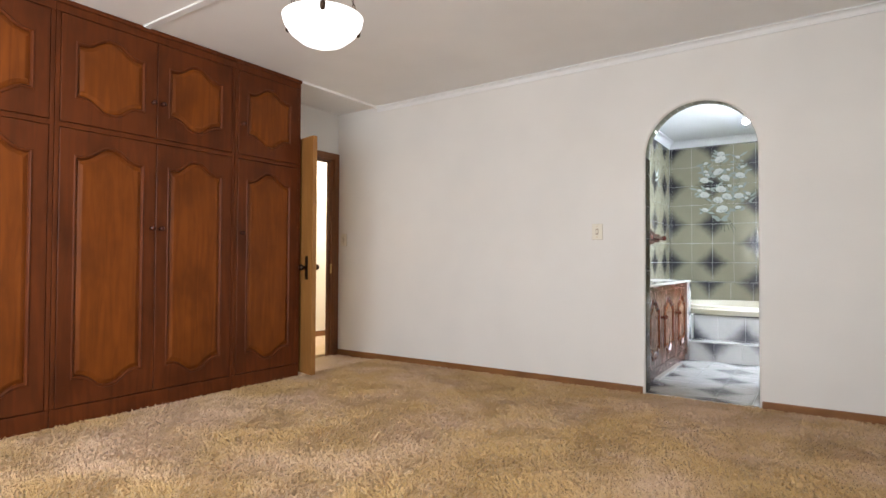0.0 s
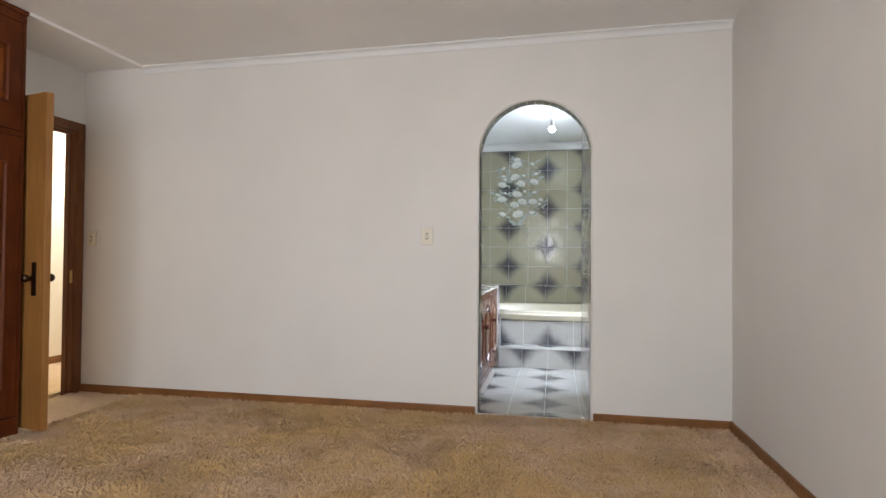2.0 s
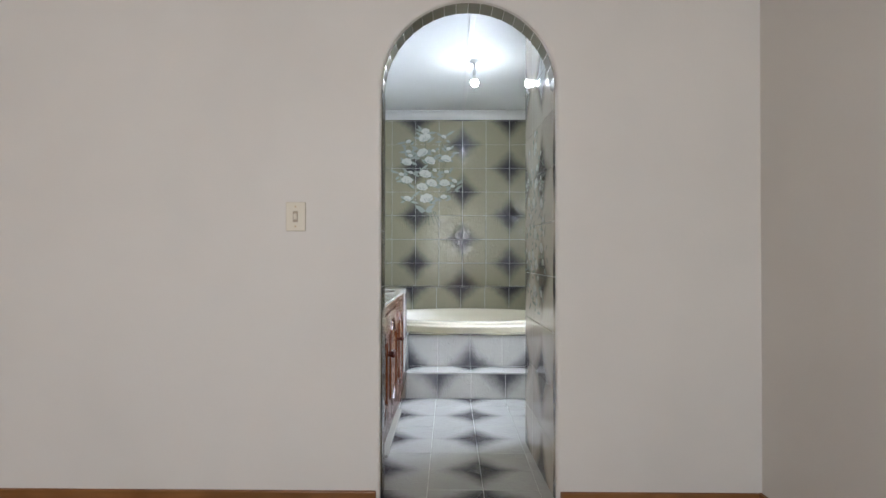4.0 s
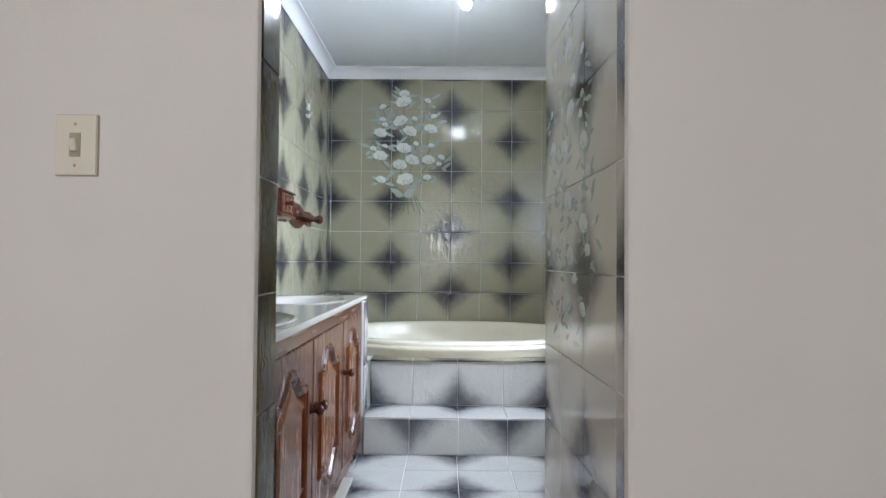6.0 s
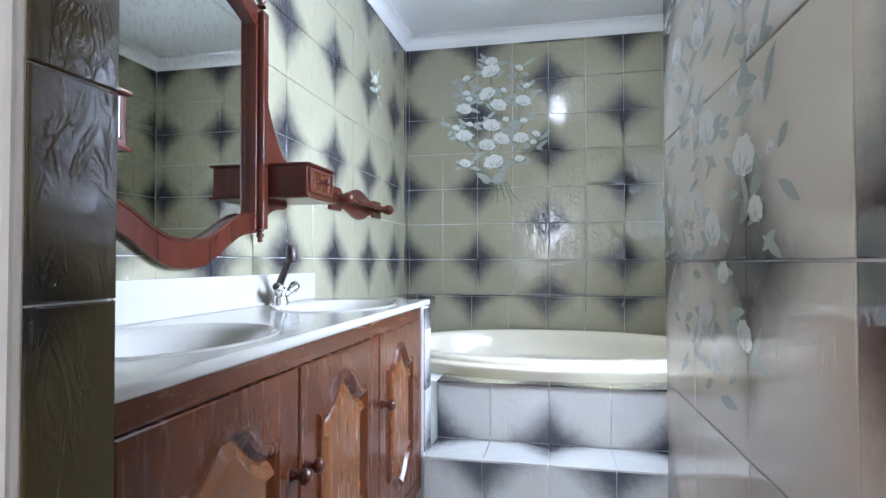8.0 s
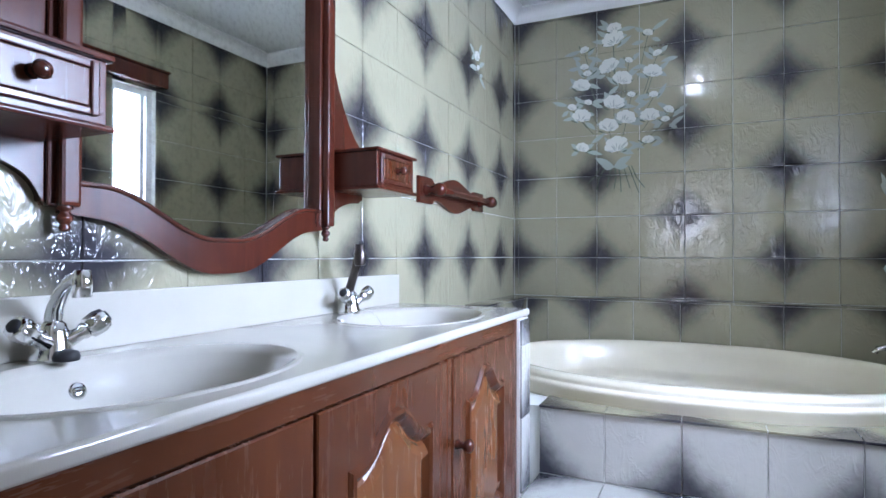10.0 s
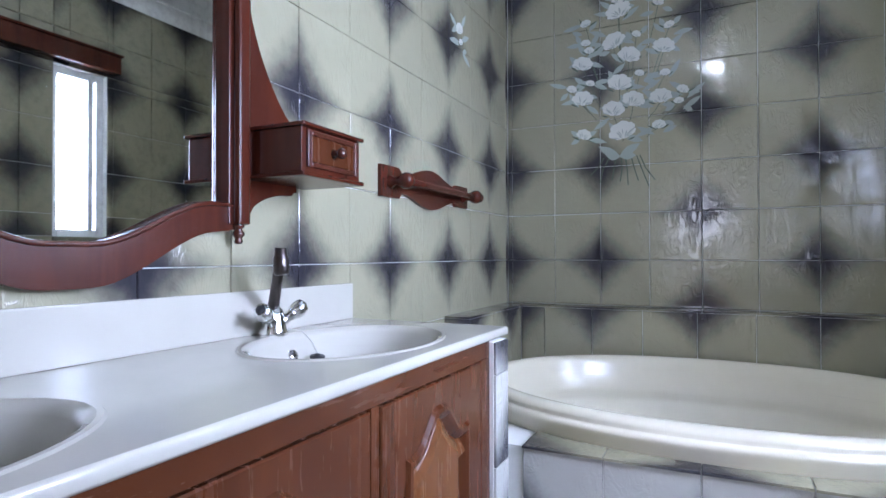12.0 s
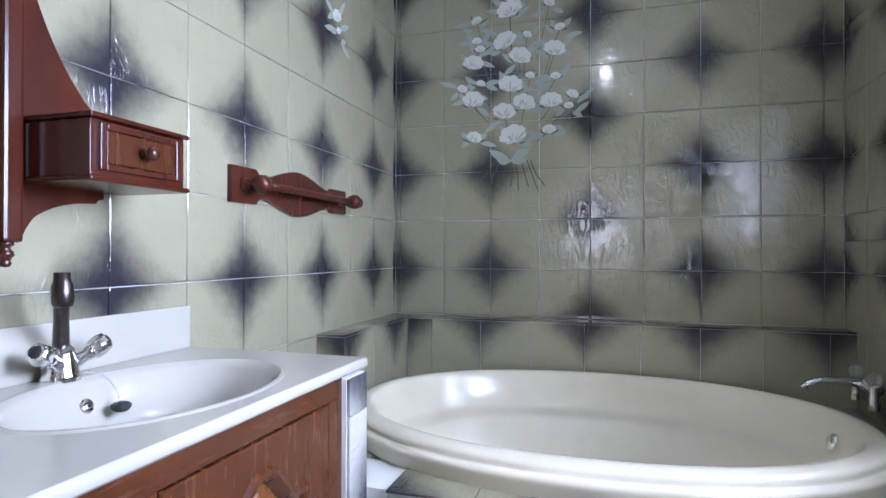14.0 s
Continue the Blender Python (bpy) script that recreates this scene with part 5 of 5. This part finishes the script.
tile_field(south, plane((0, TH, 0), (-1, 0, 0), (0, 0, 1)), spans(-RIGHT + E, -(SX + 0.115), -0.80, 0.2415), ROWS_ALL, lambda c: 0)
tile_field(south, plane((0, TH, 0), (-1, 0, 0), (0, 0, 1)), spans(-AL + 0.006, -BL - E, 0.35, 0.2415), ROWS_ALL, lambda c: 0,
           skip=lambda a, b_, c, d: d < 0.8)
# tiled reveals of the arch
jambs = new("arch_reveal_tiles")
tagged(jambs, "glazed tiles lining the arch, the jamb's olive-brown darkened for shade", "", "", "structure")
# jamb tiles carry the reveal's shade in their colour
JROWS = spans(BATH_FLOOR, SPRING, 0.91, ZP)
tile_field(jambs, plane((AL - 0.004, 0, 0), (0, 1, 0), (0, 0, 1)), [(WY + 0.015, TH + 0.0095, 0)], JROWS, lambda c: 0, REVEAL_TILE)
n_arc = 22
for i in range(n_arc):
    a0, a1 = math.pi * i / n_arc, math.pi * (i + 1) / n_arc
    am = (a0 + a1) / 2
    w = 2 * ARAD * math.sin((a1 - a0) / 2)
    ob = new("tile", tile_mesh(TH - WY - 0.017, w, 1, 1, PALE_TILE))
    ob.parent = jambs
    cpt = Vector((AC + (ARAD + 0.0045) * math.cos(am), WY + 0.016, SPRING + (ARAD + 0.0045) * math.sin(am)))
    u = Vector((0, 1, 0))
    v = Vector((-math.sin(am), 0, math.cos(am)))
    nrm = Vector((-math.cos(am), 0, -math.sin(am)))
    v = nrm.cross(u)
    o = cpt - v * w / 2
    ob.matrix_basis = Matrix(((u.x, v.x, nrm.x, o.x), (u.y, v.y, nrm.y, o.y), (u.z, v.z, nrm.z, o.z), (0, 0, 0, 1)))

floor_tiles = new("bath_floor_tiles")
tagged(floor_tiles, "pale glazed floor tiles with charcoal stars", "", "", "structure")
tile_field(floor_tiles, plane((0, 0, BATH_FLOOR - 0.008), (1, 0, 0), (0, 1, 0)), spans(VX - 0.03, RIGHT, 0.125, 0.25), spans(0.012, STEP1[0] + 0.006, 0.345, 0.2385), lambda c: 0, FLOOR_TILE)
steps = new("bath_step_tiles")
tagged(steps, "pale glazed tiles on the steps up to the bath", "", "", "structure")
CUT = spans(PX, RIGHT, 0.133, 0.25)
tile_field(steps, plane((0, STEP1[0] + 0.008, 0), (1, 0, 0), (0, 0, 1)), [(a, b_, k + 1) for a, b_, k in CUT], [(BATH_FLOOR + 0.001, STEP1[1] - 0.0085, 1)], lambda c: 0, FLOOR_TILE)
tile_field(steps, plane((0, 0, STEP1[1] - 0.008), (1, 0, 0), (0, 1, 0)), CUT, [(STEP1[0], STEP2[0], 0)], lambda c: 1, FLOOR_TILE)
tile_field(steps, plane((0, STEP2[0] + 0.008, 0), (1, 0, 0), (0, 0, 1)), CUT, [(STEP1[1], DECK - 0.0085, 0)], lambda c: 0, FLOOR_TILE)
tile_field(steps, plane((0, 0, DECK - 0.008), (1, 0, 0), (0, 1, 0)), [(a, b_, k) for a, b_, k in CUT], [(STEP2[0] - 0.012, 2.20, 1)], lambda c: 1, TILE)
tile_field(steps, plane((PX - 0.008, 0, 0), (0, 1, 0), (0, 0, 1)), [(1.7765, 1.872, 1)], [(STEP1[1] + 0.002, 0.437, 0), (0.437, 0.68, 0), (0.68, VZ - 0.0305, 1)], lambda c: 0, FLOOR_TILE)
tile_field(steps, plane((0, 1.872, 0), (-1, 0, 0), (0, 0, 1)), spans(-PX + 0.0085, -BL, 0.38, 0.25), [(0.437, 0.68, 0), (0.68, VZ - 0.0305, 1)], lambda c: 0, FLOOR_TILE)
ledge = new("bath_ledge_tiles")
tagged(ledge, "olive glazed tiles on the ledge round the bath", "", "", "structure")
tile_field(ledge, plane((0, 3.278, 0), (1, 0, 0), (0, 0, 1)), spans(-0.768, RIGHT - E, -0.40, 0.2415), [(0.43, LEDGE - 0.0085, 1)], lambda c: 0)
tile_field(ledge, plane((0, 0, LEDGE - 0.008), (1, 0, 0), (0, 1, 0)), spans(BL + E, RIGHT - E, -0.38, 0.2415), [(3.27, BK - E, 1)], lambda c: 1)
tile_field(ledge, plane((-0.776, 0, 0), (0, 1, 0), (0, 0, 1)), spans(2.58, 3.268, 2.62, 0.2415), [(0.43, LEDGE - 0.0085, 1)], lambda c: 0)
tile_field(ledge, plane((0, 0, LEDGE - 0.008), (1, 0, 0), (0, 1, 0)), [(BL + E, -0.768, 1)], spans(2.58, 3.269, 2.62, 0.2415), lambda c: 0)
tile_field(ledge, plane((0, 2.588, 0), (1, 0, 0), (0, 0, 1)), [(BL + E, -0.768, 1)], [(0.43, LEDGE - 0.0085, 1)], lambda c: 0)

bouquet("tile_bouquet", plane((-0.29, BK - 0.0105, 1.605), (1, 0, 0), (0, 0, 1)), "white carnation bouquet painted on the wall tiles",
        BLOOMS)
bouquet("tile_bouquet", SPLAY @ plane((-0.0082, -0.315, 0.83), (0, -1, 0), (0, 0, 1)), "white carnation bouquet painted on the partition tiles", [(-x * 0.86, y * 1.16, k * 0.68) for x, y, k in BLOOMS] + [(-x * 0.8 + 0.05, y * 1.08 - 0.05, k * 0.42) for x, y, k in BLOOMS[::2]], False, 0.7, 0.009)
bouquet("tile_sprig", plane((BL + 0.0105, 2.74, 2.03), (0, 1, 0), (0, 0, 1)), "small white flower sprig painted on a tile", [(0, 0.0, 0.55), (0.015, -0.055, 0.3)], False)
